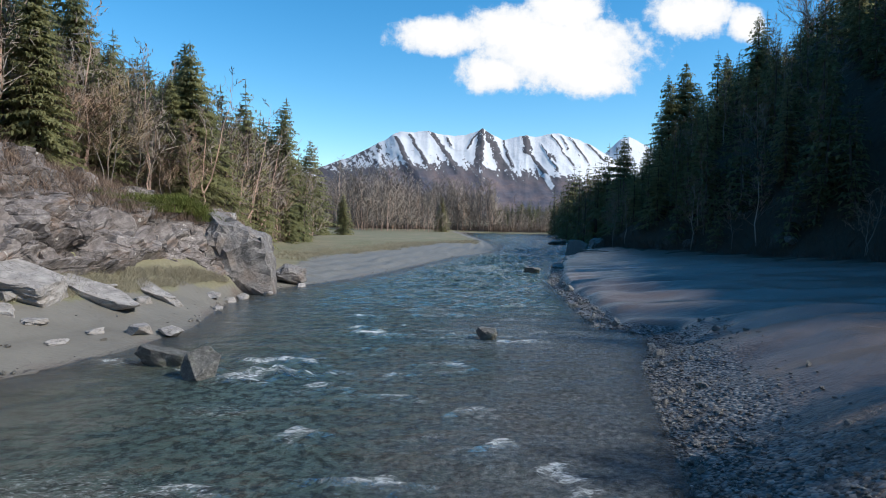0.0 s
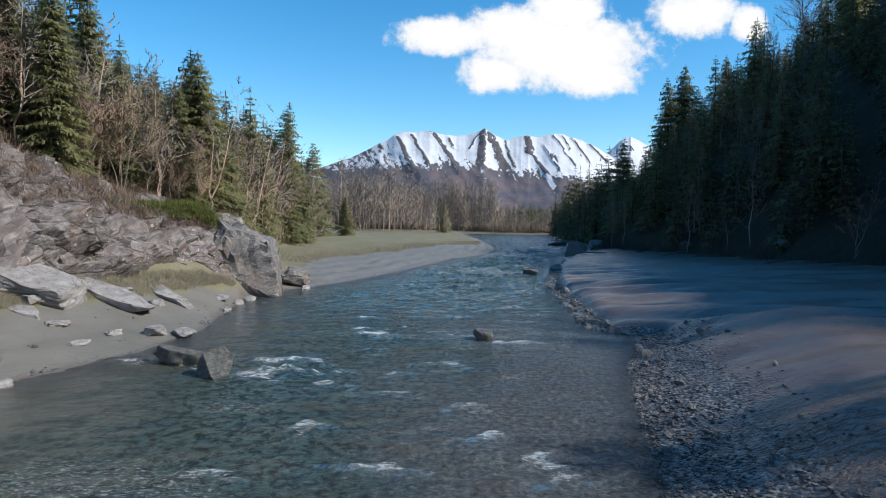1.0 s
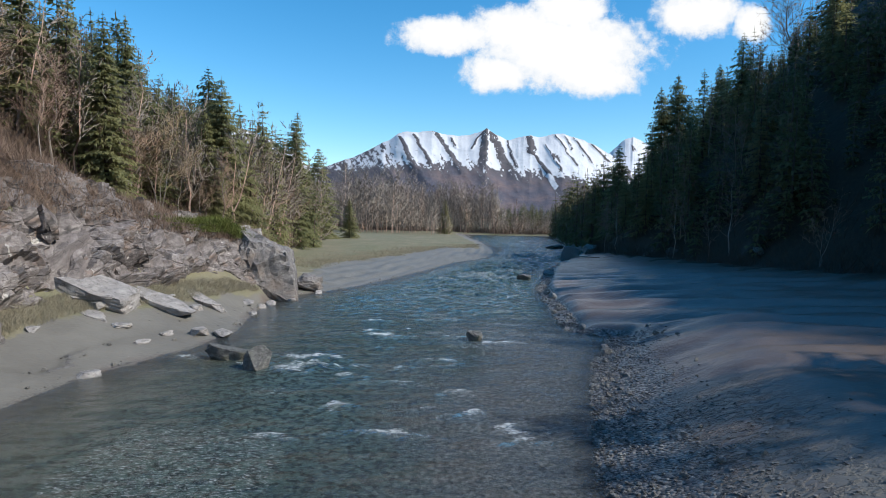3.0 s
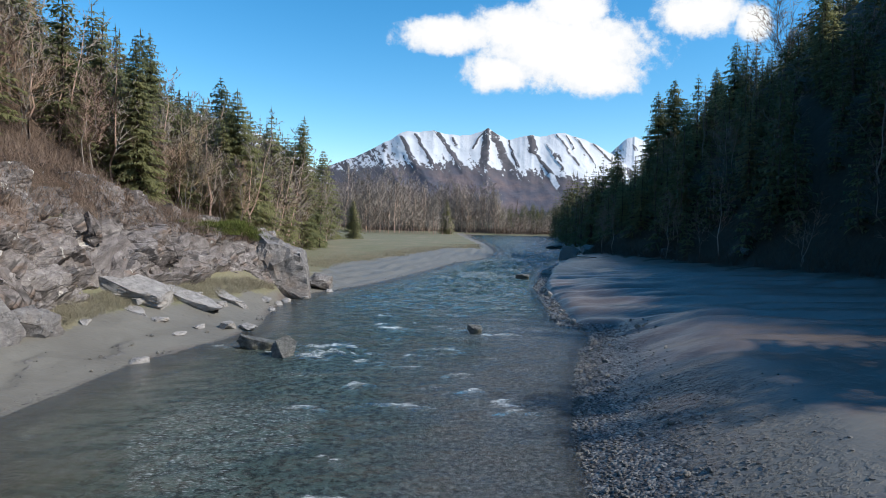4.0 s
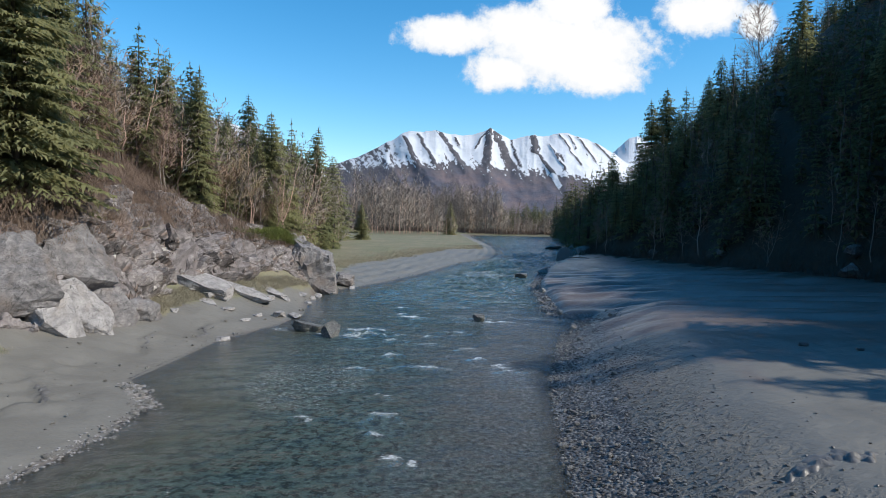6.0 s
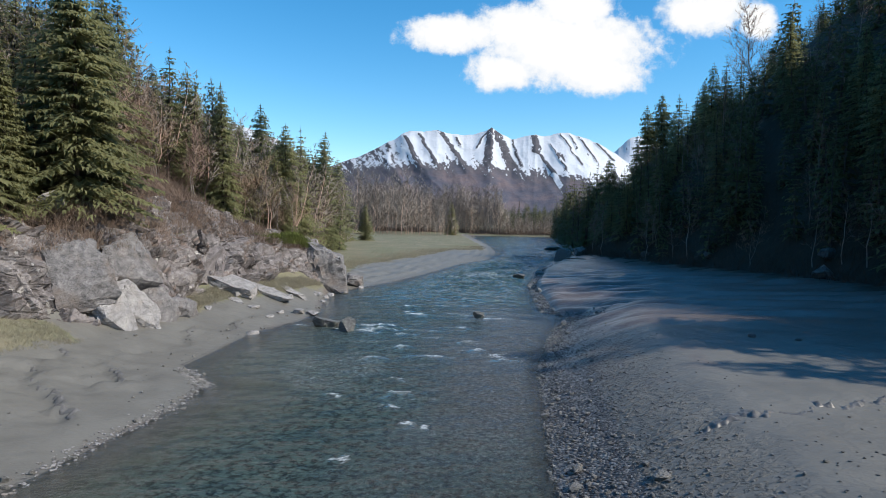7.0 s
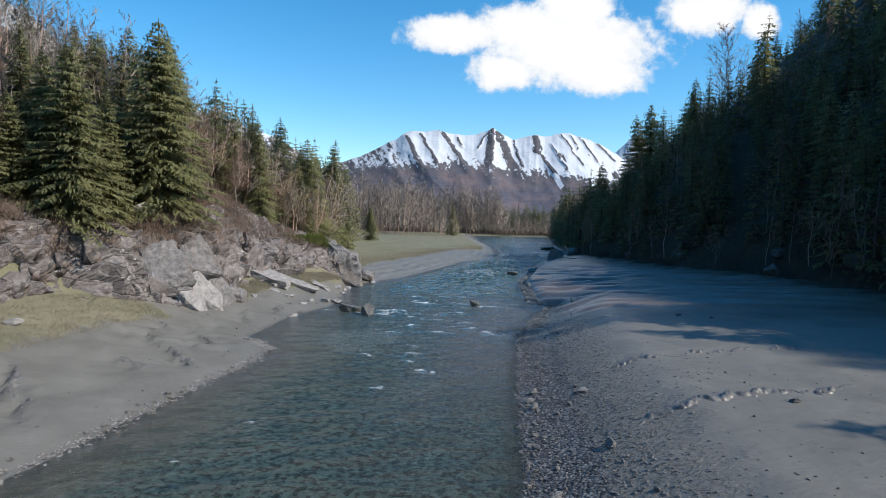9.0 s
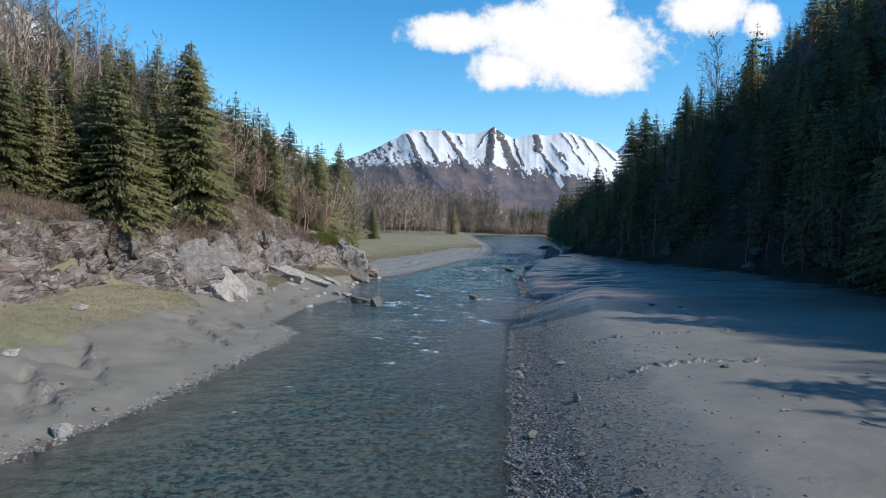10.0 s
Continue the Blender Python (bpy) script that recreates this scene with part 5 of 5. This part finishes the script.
def west_far(rng):
    y = rng.uniform(100, 400)
    back = rng.uniform(-3, 80)
    return (top_x(min(y, 300)) - back, y, back)


def east_far(rng):
    y = rng.uniform(165, 316)
    x = rng.uniform(float(right_water(y)) + 1.5, foot_x(y) + 6)
    return (x, y, 0.0)


def red_wood(rng):
    x, y = rng.uniform(-62, -10), rng.uniform(255, 317)
    return (x, y, 0.0) if rng.random() < 0.25 - 0.012 * (x + 10) else None


woods("bare_woods", "leafless brown wood along the shaded far bank", WOOD_GROVE, 11.0, scatter(421, 90, east_far, 2.0), (10, 20))
def east_rim(rng):
    y = rng.uniform(150, 318)
    return (float(right_water(y)) + rng.uniform(1.0, 12.0), y, 0.0)


woods("spruce_woods", "tall dark spruces rising from the shaded far bank", WOOD_SPRUCE, 15.0, scatter(424, 80, east_rim, 2.2), (16, 26))
woods("spruce_woods", "dark spruces along the shaded far bank", WOOD_SPRUCE, 15.0, scatter(422, 95, east_far, 2.5), (9, 24))
woods("bare_woods", "reddish leafless wood at the meadow's far corner", WOOD_GROVE, 11.0, [p for p in scatter(423, 90, red_wood, 2.0) if p[0] < -32], (23, 33))
woods("bare_woods", "low reddish leafless wood before the far grove", WOOD_GROVE, 11.0, [p for p in scatter(423, 90, red_wood, 2.0) if p[0] >= -32], (14, 21))
woods("bare_woods", "reddish leafless wood along the far edge of the meadow", WOOD_GROVE, 11.0, scatter(410, 430, west_far, 2.0), (10, 20))
woods("spruce_woods", "scattered spruces along the far edge of the meadow", WOOD_SPRUCE, 15.0, scatter(411, 60, west_far, 6.0), (12, 20))
woods("spruce_woods", "dark spruces on the flat behind the far grove", WOOD_SPRUCE, 15.0, [(x, y + 150, 0) for x, y, b in scatter(409, 160, lambda r: (r.uniform(20, 130), r.uniform(330, 420), 0), 3.0)], (16, 24))

# ---- mountains ----
RIDGE = ((-0.60, 0.03), (-0.42, 0.045), (-0.30, 0.076), (-0.24, 0.0988), (-0.209, 0.1091), (-0.176, 0.1253), (-0.151, 0.1379), (-0.131, 0.1505), (-0.12, 0.1547), (-0.098, 0.1542), (-0.073, 0.157), (-0.0525, 0.1508),
         (-0.028, 0.1487), (-0.0116, 0.1513), (0.0086, 0.1565), (0.0186, 0.1628), (0.027, 0.1567), (0.0536, 0.143), (0.082, 0.1494), (0.094, 0.152), (0.106, 0.149), (0.118, 0.15), (0.134, 0.1552), (0.146, 0.1552),
         (0.166, 0.1487), (0.186, 0.1429), (0.207, 0.1332), (0.227, 0.1215), (0.251, 0.104), (0.272, 0.084), (0.34, 0.06), (0.5, 0.03))
SNOW_LINE = ((-0.24, 0.083), (-0.19, 0.087), (-0.13, 0.096), (-0.055, 0.0985), (0.0, 0.1), (0.055, 0.089), (0.095, 0.088), (0.136, 0.077), (0.23, 0.073))
# bare rock ribs on the snow: bearing and height of both ends, half width
RIBS = ((-0.1285, 0.147, -0.103, 0.098, 0.0058), (-0.104, 0.151, -0.072, 0.098, 0.0036), (-0.0715, 0.160, -0.026, 0.096, 0.006), (-0.040, 0.146, -0.0315, 0.129, 0.0022), (0.0087, 0.153, -0.007, 0.128, 0.002),
        (0.018, 0.166, 0.012, 0.098, 0.0065), (0.027, 0.157, 0.0548, 0.098, 0.0095), (0.0878, 0.154, 0.0946, 0.124, 0.0075), (0.0924, 0.130, 0.126, 0.084, 0.0042), (0.134, 0.154, 0.1716, 0.104, 0.0022),
        (0.166, 0.149, 0.195, 0.11, 0.002), (0.118, 0.137, 0.142, 0.1, 0.0022), (0.1945, 0.139, 0.225, 0.111, 0.0024), (0.054, 0.143, 0.071, 0.1, 0.003), (0.15, 0.152, 0.163, 0.128, 0.0016))


def make_mountain(name, dist, ridge, seed, foot, label, snow, ribs=(), grade=0.32, fine=(330, 90)):
    """A ridge that falls towards the valley in spurs and gullies, snow above and bare scrub below."""
    us, vs = zip(*ridge)
    u = np.linspace(us[0], us[-1], fine[0])
    t = np.linspace(0, 1, fine[1])
    crest = np.interp(u, us, vs) * dist + fbm2(u * 90, u * 0, 4, seed, 0.6) * dist * 0.0013
    U, T = np.meshgrid(u, t)
    C = np.repeat(crest[None], len(t), 0)
    fall = T ** 0.9
    V0 = (C * (1 - fall) + foot * fall) / dist
    across = U + 0.55 * V0
    belly = np.sin(np.pi * np.clip(T, 0, 1)) ** 0.7
    spur = 1 - np.abs(fbm2(across * 9, V0 * 9, 4, seed + 3, 0.5))
    gully = 1 - np.abs(fbm2(across * 38 + fbm2(U * 20, V0 * 20, 2, seed + 5) * 0.6, V0 * 24, 3, seed + 7))
    Z = C * (1 - fall) + foot * fall + ((spur - 0.6) * 0.04 + (gully - 0.6) * 0.004) * C * belly
    V = Z / dist
    # snow: thins out downwards in ragged tongues, blown off the ribs
    tongue = fbm2(across * 75, V * 16, 4, seed + 11, 0.6)
    grain = fbm2(across * 300, V * 190, 3, seed + 13, 0.65)
    level = (V - np.interp(U, *zip(*snow))) / 0.022 + tongue * 0.9 + grain * 0.75
    bare = 1 - smooth_step(level, -0.35, 0.45)
    speckle = smooth_step(grain + 0.5 * tongue + 0.5 * smooth_step(-U, 0.1, 0.2), 0.3, 0.75) * (0.45 + 0.55 * smooth_step(-U, 0.09, 0.15)) * (1 - smooth_step(V, 0.13, 0.15))
    streak = smooth_step(fbm2(across * 130, V * 45, 4, seed + 17, 0.6), 0.52, 0.7) * smooth_step(U, 0.07, 0.12) * 0.9
    bare = np.maximum(bare, np.maximum(speckle * 0.95, streak * (1 - smooth_step(V, 0.132, 0.15))))
    raised = np.zeros_like(U)
    for u0, v0, u1, v1, w in ribs:
        k = (v0 - V) / (v0 - v1)
        mid = u0 + (u1 - u0) * k + fbm2(V * 90, V * 0 + u0 * 50, 3, seed + 19) * 0.0028
        width = w * (0.75 + 0.45 * np.clip(k, 0, 1)) * (1 + 0.5 * tongue + 0.5 * grain)
        inside = (1 - smooth_step(np.abs(U - mid) / np.maximum(width, 1e-5), 0.7, 1.15)) * smooth_step(k, -0.05, 0.03) * (1 - smooth_step(k + 0.25 * tongue, 0.95, 1.2))
        bare = np.maximum(bare, inside * smooth_step(0.75 - grain, 0.1, 0.35))
        raised = np.maximum(raised, np.exp(-((U - mid) / (1.6 * w)) ** 2) * smooth_step(k, -0.1, 0.1) * (1 - smooth_step(k, 0.9, 1.3)))
    D = dist * (1 - grade * T * 0.8) - ((spur - 0.6) * 60 + (gully - 0.6) * 5) * belly - raised * 16
    me = mesh_of(name, np.column_stack([(U * D).ravel(), D.ravel(), (Z * D / dist).ravel()]), grid_faces(len(t), len(u))[:, ::-1], SNOWY, True)
    point_value(me, "bare", bare.ravel())
    point_value(me, "high", level.ravel())
    tagged(new(name, me), label, "mountain", kind="structure")


make_mountain("mountain", 3900.0, RIDGE, 5, 10.0, "snow-streaked mountain with dark rock ribs and brown lower slopes", SNOW_LINE, RIBS, fine=(620, 160))
make_mountain("mountain", 3300.0, ((-1.6, 0.40), (-1.1, 0.41), (-0.86, 0.375), (-0.8, 0.345), (-0.74, 0.29), (-0.6, 0.215), (-0.44, 0.168), (-0.35, 0.138), (-0.27, 0.085), (-0.2, 0.02)), 25, 60.0, "snowy mountain shoulder above the wooded slope", ((-1, 0.06), (1, 0.06)))
make_mountain("mountain", 4400.0, ((0.18, 0.09), (0.225, 0.125), (0.25, 0.148), (0.263, 0.152), (0.285, 0.14), (0.33, 0.12), (0.5, 0.09)), 45, 60.0, "distant white snow peak", ((-1, 0.05), (1, 0.05)))

# ---- undergrowth, grass and stones ----


def twig_patch(name, label, category, places, mat, blades, tall, spread, droop=0.0, width=0.012, tip_wide=False):
    """Tufts or shrubs of many thin blades, one mesh."""
    rng = np.random.default_rng(len(places) + blades)
    P = np.repeat(np.array([(x, y, z) for x, y, z, s in places]), blades, 0)
    S = np.repeat(np.array([s for x, y, z, s in places]), blades)
    n = len(P)
    root = P + np.column_stack([rng.normal(size=(n, 2)) * spread * S[:, None], np.full(n, -0.04)])
    h = tall * S * rng.uniform(0.5, 1.2, n)
    lean = rng.normal(size=(n, 2)) * 0.45
    tip = root + np.column_stack([lean * h[:, None], h * (1 - droop * rng.random(n))])
    a = rng.uniform(0, 6.28, n)
    w = np.column_stack([np.cos(a), np.sin(a), np.zeros(n)]) * (width * (0.6 + S * 0.6))[:, None]
    if tip_wide:
        v = np.stack([root, tip - w * 3, tip + w * 3], 1)
    else:
        v = np.stack([root - w, root + w, tip], 1)
    me = mesh_of(name, v.reshape(-1, 3), np.arange(3 * n).reshape(-1, 3), mat)
    return tagged(new(name, me), label, category, kind="stuff")


def spread_over(seed, count, where):
    rng = np.random.default_rng(seed)
    out = []
    while len(out) < count:
        p = where(rng)
        if p is not None:
            out.append(p)
    return out


def shelf_grass(rng):
    y = rng.uniform(-32, 6)
    lo, hi = float(at_y(y, BASE_Y, BASE_X)) + 0.2, float(at_y(y, EDGE_Y, EDGE_X)) + 0.3
    x = rng.uniform(lo, hi)
    return (x, y, ground_z(x, y), rng.uniform(0.5, 1.1))


def ledge_grass(rng):
    y = rng.uniform(17, 36.5)
    lo, hi = float(at_y(y, BASE_Y, BASE_X)) + 0.5, float(at_y(y, EDGE_Y, EDGE_X)) - 0.1
    x = rng.uniform(lo, hi)
    return (x, y, ground_z(x, y), rng.uniform(0.6, 1.3))


def meadow_edge(rng):
    y = rng.uniform(60, 150)
    x = float(at_y(y, EDGE_Y, EDGE_X)) - rng.exponential(2.4) + 0.8 * float(fbm2(y * 0.3, 0.0, 3, 99))
    return (x, y, ground_z(x, y), rng.uniform(0.5, 1.5))


def brow(rng):
    y = rng.uniform(-34, 47)
    x = top_x(y) + 1.5 - rng.exponential(2.6)
    return (x, y, max(ground_z(x, y), ground_z(x - 0.7, y) - 0.2) + 0.25, rng.uniform(0.6, 1.4))


def under_west(rng):
    y = rng.uniform(-40, 130)
    x = top_x(y) - rng.exponential(10.0)
    return (x, y, ground_z(x, y), rng.uniform(0.35, 0.8) if y < 45 else rng.uniform(0.8, 1.6))


def under_east(rng):
    y = rng.uniform(-50, 180)
    x = foot_x(y) - 2.0 + rng.exponential(6.0)
    return (x, y, ground_z(x, y), rng.uniform(0.8, 1.6))


def bush_green(rng):
    y = 36.2 + rng.normal() * 2.0
    x = float(at_y(y, BASE_Y, TOP_X)) + 0.9 + rng.normal() * 0.5
    return (x, y, float(at_y(y, BASE_Y, TOP_Z)) + 0.15 + rng.uniform(-0.5, 0.4) - 0.22 * abs(y - 36.2), rng.uniform(0.7, 1.3))


twig_patch("grass", "tan dead grass on the shelf below the cliff", "grass", spread_over(601, 5600, shelf_grass), STRAW, 15, 0.30, 0.15, 0.5, 0.0065)
twig_patch("grass", "pale dry grass between the slate slabs", "grass", spread_over(602, 2600, ledge_grass), STRAW, 14, 0.38, 0.15, 0.5, 0.007)
twig_patch("grass", "pale dry grass along the meadow's edge", "grass", spread_over(603, 4200, meadow_edge), STRAW, 7, 0.34, 0.5, 0.6, 0.022)
twig_patch("brush", "reddish-brown leafless brush on the cliff's brow", "brush", spread_over(604, 6500, brow), BRUSH, 14, 0.62, 0.3, 0.4, 0.011)
twig_patch("brush", "brown leafless brush beneath the trees", "brush", spread_over(605, 3800, under_west), BRUSH, 14, 2.1, 0.5, 0.2, 0.016)
twig_patch("brush", "dark brush at the foot of the shaded slope", "brush", spread_over(606, 2600, under_east), SHADED_BRUSH, 12, 1.6, 0.5, 0.2, 0.016)
twig_patch("brush", "pale leafless brush beneath the far grove", "brush", spread_over(608, 1500, lambda r: (r.uniform(-125, 80), r.uniform(327, 340), 1.0, r.uniform(0.6, 1.4))), BRUSH, 9, 4.0, 0.9, 0.2, 0.09)
twig_patch("juniper", "low green juniper bush on the cliff's brow", "bush", spread_over(607, 420, bush_green), JUNIPER, 60, 0.4, 0.26, 0.6, 0.012)

PEBBLES = [rock_mesh("stone", 1.0, 0.8 - 0.04 * i, 0.55 + 0.03 * i, PEBBLE, 700 + i, rough=0.3, cuts=2) for i in range(8)]
GRIT = [mesh_arrays(rock_mesh("grit", 1.0, 0.75, 0.5, PEBBLE, 720 + i, rough=0.3, cuts=1)) for i in range(6)]


def stones(name, label, seed, big, small, where, sizes, mat=None):
    """A spread of stones: the larger ones singly, the rest joined."""
    rng = np.random.default_rng(seed)
    vs, fs, n = [], [], 0
    for _ in range(small):
        x, y = where(rng)
        v, f = GRIT[rng.integers(6)]
        s, a = rng.uniform(*sizes[0]), rng.uniform(0, 6.28)
        turn = np.array(((math.cos(a), math.sin(a), 0), (-math.sin(a), math.cos(a), 0), (0, 0, 1))) * s
        vs.append(v @ turn + np.array((x, y, ground_z(x, y) - 0.04 * s)))
        fs.append(f + n)
        n += len(v)
    bar = new(name, mesh_of(name, np.concatenate(vs), np.concatenate(fs), mat or PEBBLE))
    tagged(bar, label, "stones", kind="stuff")
    for _ in range(big):
        x, y = where(rng)
        s = rng.uniform(*sizes[1]) * (1 + (rng.random() < 0.06))
        ob = new("stone", PEBBLES[rng.integers(8)])
        ob.parent = bar
        ob.matrix_basis = pose(x, y, ground_z(x, y) - 0.08 * s, rng.normal() * 8, rng.normal() * 8, rng.uniform(0, 360)) @ Matrix.Diagonal((s, s, s, 1))


def east_bar(rng):
    y = -34 + 61 * rng.random() ** 0.9
    return float(right_water(y)) - 0.2 + rng.exponential(1.0) % 4.0, y


def east_foreshore(rng):
    y = rng.uniform(26, 80)
    return float(right_water(y)) - 0.2 + rng.random() * 1.3, y


def east_clods(rng):
    y = rng.uniform(-34, 9)
    return float(right_water(y)) + 2.0 + rng.gamma(2.0, 0.7), y


def west_line(rng):
    y = rng.choice((rng.uniform(-24, 4.5), rng.uniform(3.0, 6.0), rng.uniform(27, 110), rng.uniform(-24, 4.5)))
    return float(left_water(y)) + rng.normal() * 0.28 - 0.05, y


def west_scatter(rng):
    y = rng.uniform(-20, 42)
    x = float(left_water(y)) - abs(rng.normal()) * 2.2
    return x, y


stones("gravel_bar", "grey cobbles and pebbles along the silt bank's foot", 801, 295, 7000, east_bar, ((0.04, 0.14), (0.13, 0.30)))
stones("gravel_bar", "dark wet cobbles below the lip of the shaded silt", 805, 60, 900, east_foreshore, ((0.1, 0.22), (0.25, 0.5)))
stones("shore_stones", "pale pebbles along the waterline", 802, 120, 1500, west_line, ((0.06, 0.16), (0.13, 0.32)), SLATE)
def east_scatter(rng):
    y = rng.choice((-4.6, -7.5, -9.0, -11.5, -16.0, -20.0)) + rng.normal() * 1.2
    return float(right_water(y)) + 2.5 + rng.exponential(4.0), y


stones("strewn_clods", "small wet clods and stones strewn over the silt", 804, 30, 260, east_scatter, ((0.04, 0.11), (0.09, 0.18)))
stones("strewn_clods", "crumbled lumps of wet silt along the cobbles", 806, 0, 1500, east_clods, ((0.04, 0.13), (0.1, 0.2)), WET_MUD)
stones("strewn_stones", "few small stones strewn over the silt", 803, 40, 120, west_scatter, ((0.05, 0.12), (0.12, 0.30)))


def mud_scarp(start, end, h, mat, label):
    """The broken lip of a slump in the silt, from start to end; its steep side lies to the right of that way."""
    length = math.hypot(end[0] - start[0], end[1] - start[1])
    dx, dy = (end[0] - start[0]) / length, (end[1] - start[1]) / length
    s = np.arange(0, length, 0.05)
    vs = np.linspace(0, 1, 14)
    off = fbm2(s * 0.7, s * 0 + start[1], 4, 31) * 0.6 + fbm2(s * 2.0, s * 0 + start[1], 3, 33) * 0.2
    size = np.clip(0.75 + fbm2(s * 0.6, s * 0 + start[1], 3, 91) * 0.9, 0.3, 1) * np.clip(s / 1.2, 0, 1) * np.clip((length - s) / 1.5, 0, 1)
    S = np.repeat(s[:, None], len(vs), 1)
    W = off[:, None] + 0.12 - (0.16 + 0.75 * size[:, None]) * vs[None] + fbm2(S * 2.5, vs[None] * 3 + S * 0, 3, 93) * 0.12
    X, Y = start[0] + dx * S + dy * W, start[1] + dy * S - dx * W
    shape = np.interp(vs, (0, 0.12, 0.28, 0.5, 1), (0.0, 0.75, 1.0, 0.5, 0.0))[None]
    lump = 0.4 + 0.65 * (1 - 2 * np.abs(fbm2(X * 2.8, Y * 3.2, 3, 95, 0.55))) + 0.5 * fbm2(X * 6, Y * 6, 3, 97, 0.55)
    floor_z = np.array([[ground_z(x, y) for x, y in zip(a, b)] for a, b in zip(X, Y)])
    Z = floor_z - 0.04 + (1.3 * h * size[:, None] + 0.01) * shape * np.clip(lump, 0.1, 1.6)
    me = mesh_of("mud_scarp", np.column_stack([X.ravel(), Y.ravel(), Z.ravel()]), grid_faces(len(s), len(vs)), mat, True)
    tagged(new("mud_scarp", me), label, "mud bank", kind="structure")


for y0, xa, xb, h in SCARPS:
    mud_scarp((xa, y0), (xb, y0 + 0.22 * (xb - xa)), h, WET_MUD, "wet broken lip of slumped grey silt")
for start, end, h in SLUMPS:
    mud_scarp(start, end, 0.28 * h, DULL_MUD, "crumbling lip of dull grey silt")


def drift_stick(x, y, length, thick, turn, label):
    """A bent, broken stick of driftwood with a side branch."""
    s = Soup()
    rng = np.random.default_rng(int(length * 100))
    pts = [np.array((length * (k / 5 - 0.5), rng.normal() * 0.04 * length, thick * 0.6)) for k in range(6)]
    for k in range(5):
        s.tube(pts[k], pts[k + 1], thick * (1 - 0.13 * k) * 0.5, thick * (1 - 0.13 * (k + 1)) * 0.5, 7)
    s.tube(pts[2], pts[2] + np.array((0.22 * length, 0.2 * length, 0.1 * length)), thick * 0.25, thick * 0.1, 5)
    ob = new("driftwood", s.mesh("driftwood", DRIFTWOOD))
    ob.matrix_world = pose(x, y, ground_z(x, y), 0, 0, turn)
    tagged(ob, label, "driftwood")


drift_stick(13.4, -19.2, 0.9, 0.09, -40, "dark driftwood stick lying on the silt")
drift_stick(11.3, -17.8, 0.5, 0.08, 10, "short pale driftwood piece on the silt")
drift_stick(-41.4, 145.6, 3.6, 1.1, 15, "weathered driftwood log at the meadow's edge")
drift_stick(-38.5, 141.0, 2.6, 0.5, -20, "grey drift log lying on the meadow")
drift_stick(19.5, 94.0, 4.2, 0.3, -30, "dark waterlogged branch on the shore")
rock("rock", 11.7, -11.7, (0.4, 0.3, 0.25), BOULDER, 520, "small dark stone lying on the silt")
rock("rock", 14.1, 7.7, (0.5, 0.4, 0.3), PEBBLE, 521, "small pale stone lying on the silt")
rock("rock", 16.0, 6.9, (0.4, 0.3, 0.2), PEBBLE, 522, "small flat stone lying on the silt")
for i, (x, y, w, h) in enumerate(((36.0, 40.0, 3.0, 1.8), (38.5, 44.0, 2.4, 1.5), (40.0, 31.0, 3.2, 2.0), (42.0, 35.0, 2.6, 1.6), (33.0, 62.0, 2.2, 1.2), (29.0, 80.0, 2.0, 1.2))):
    rock("boulder", x, y, (w, w * 0.8, h), BOULDER, 530 + i, "dark boulder at the foot of the shaded slope", 40 * i, boxy=0.3, group="boulders below the shaded slope")
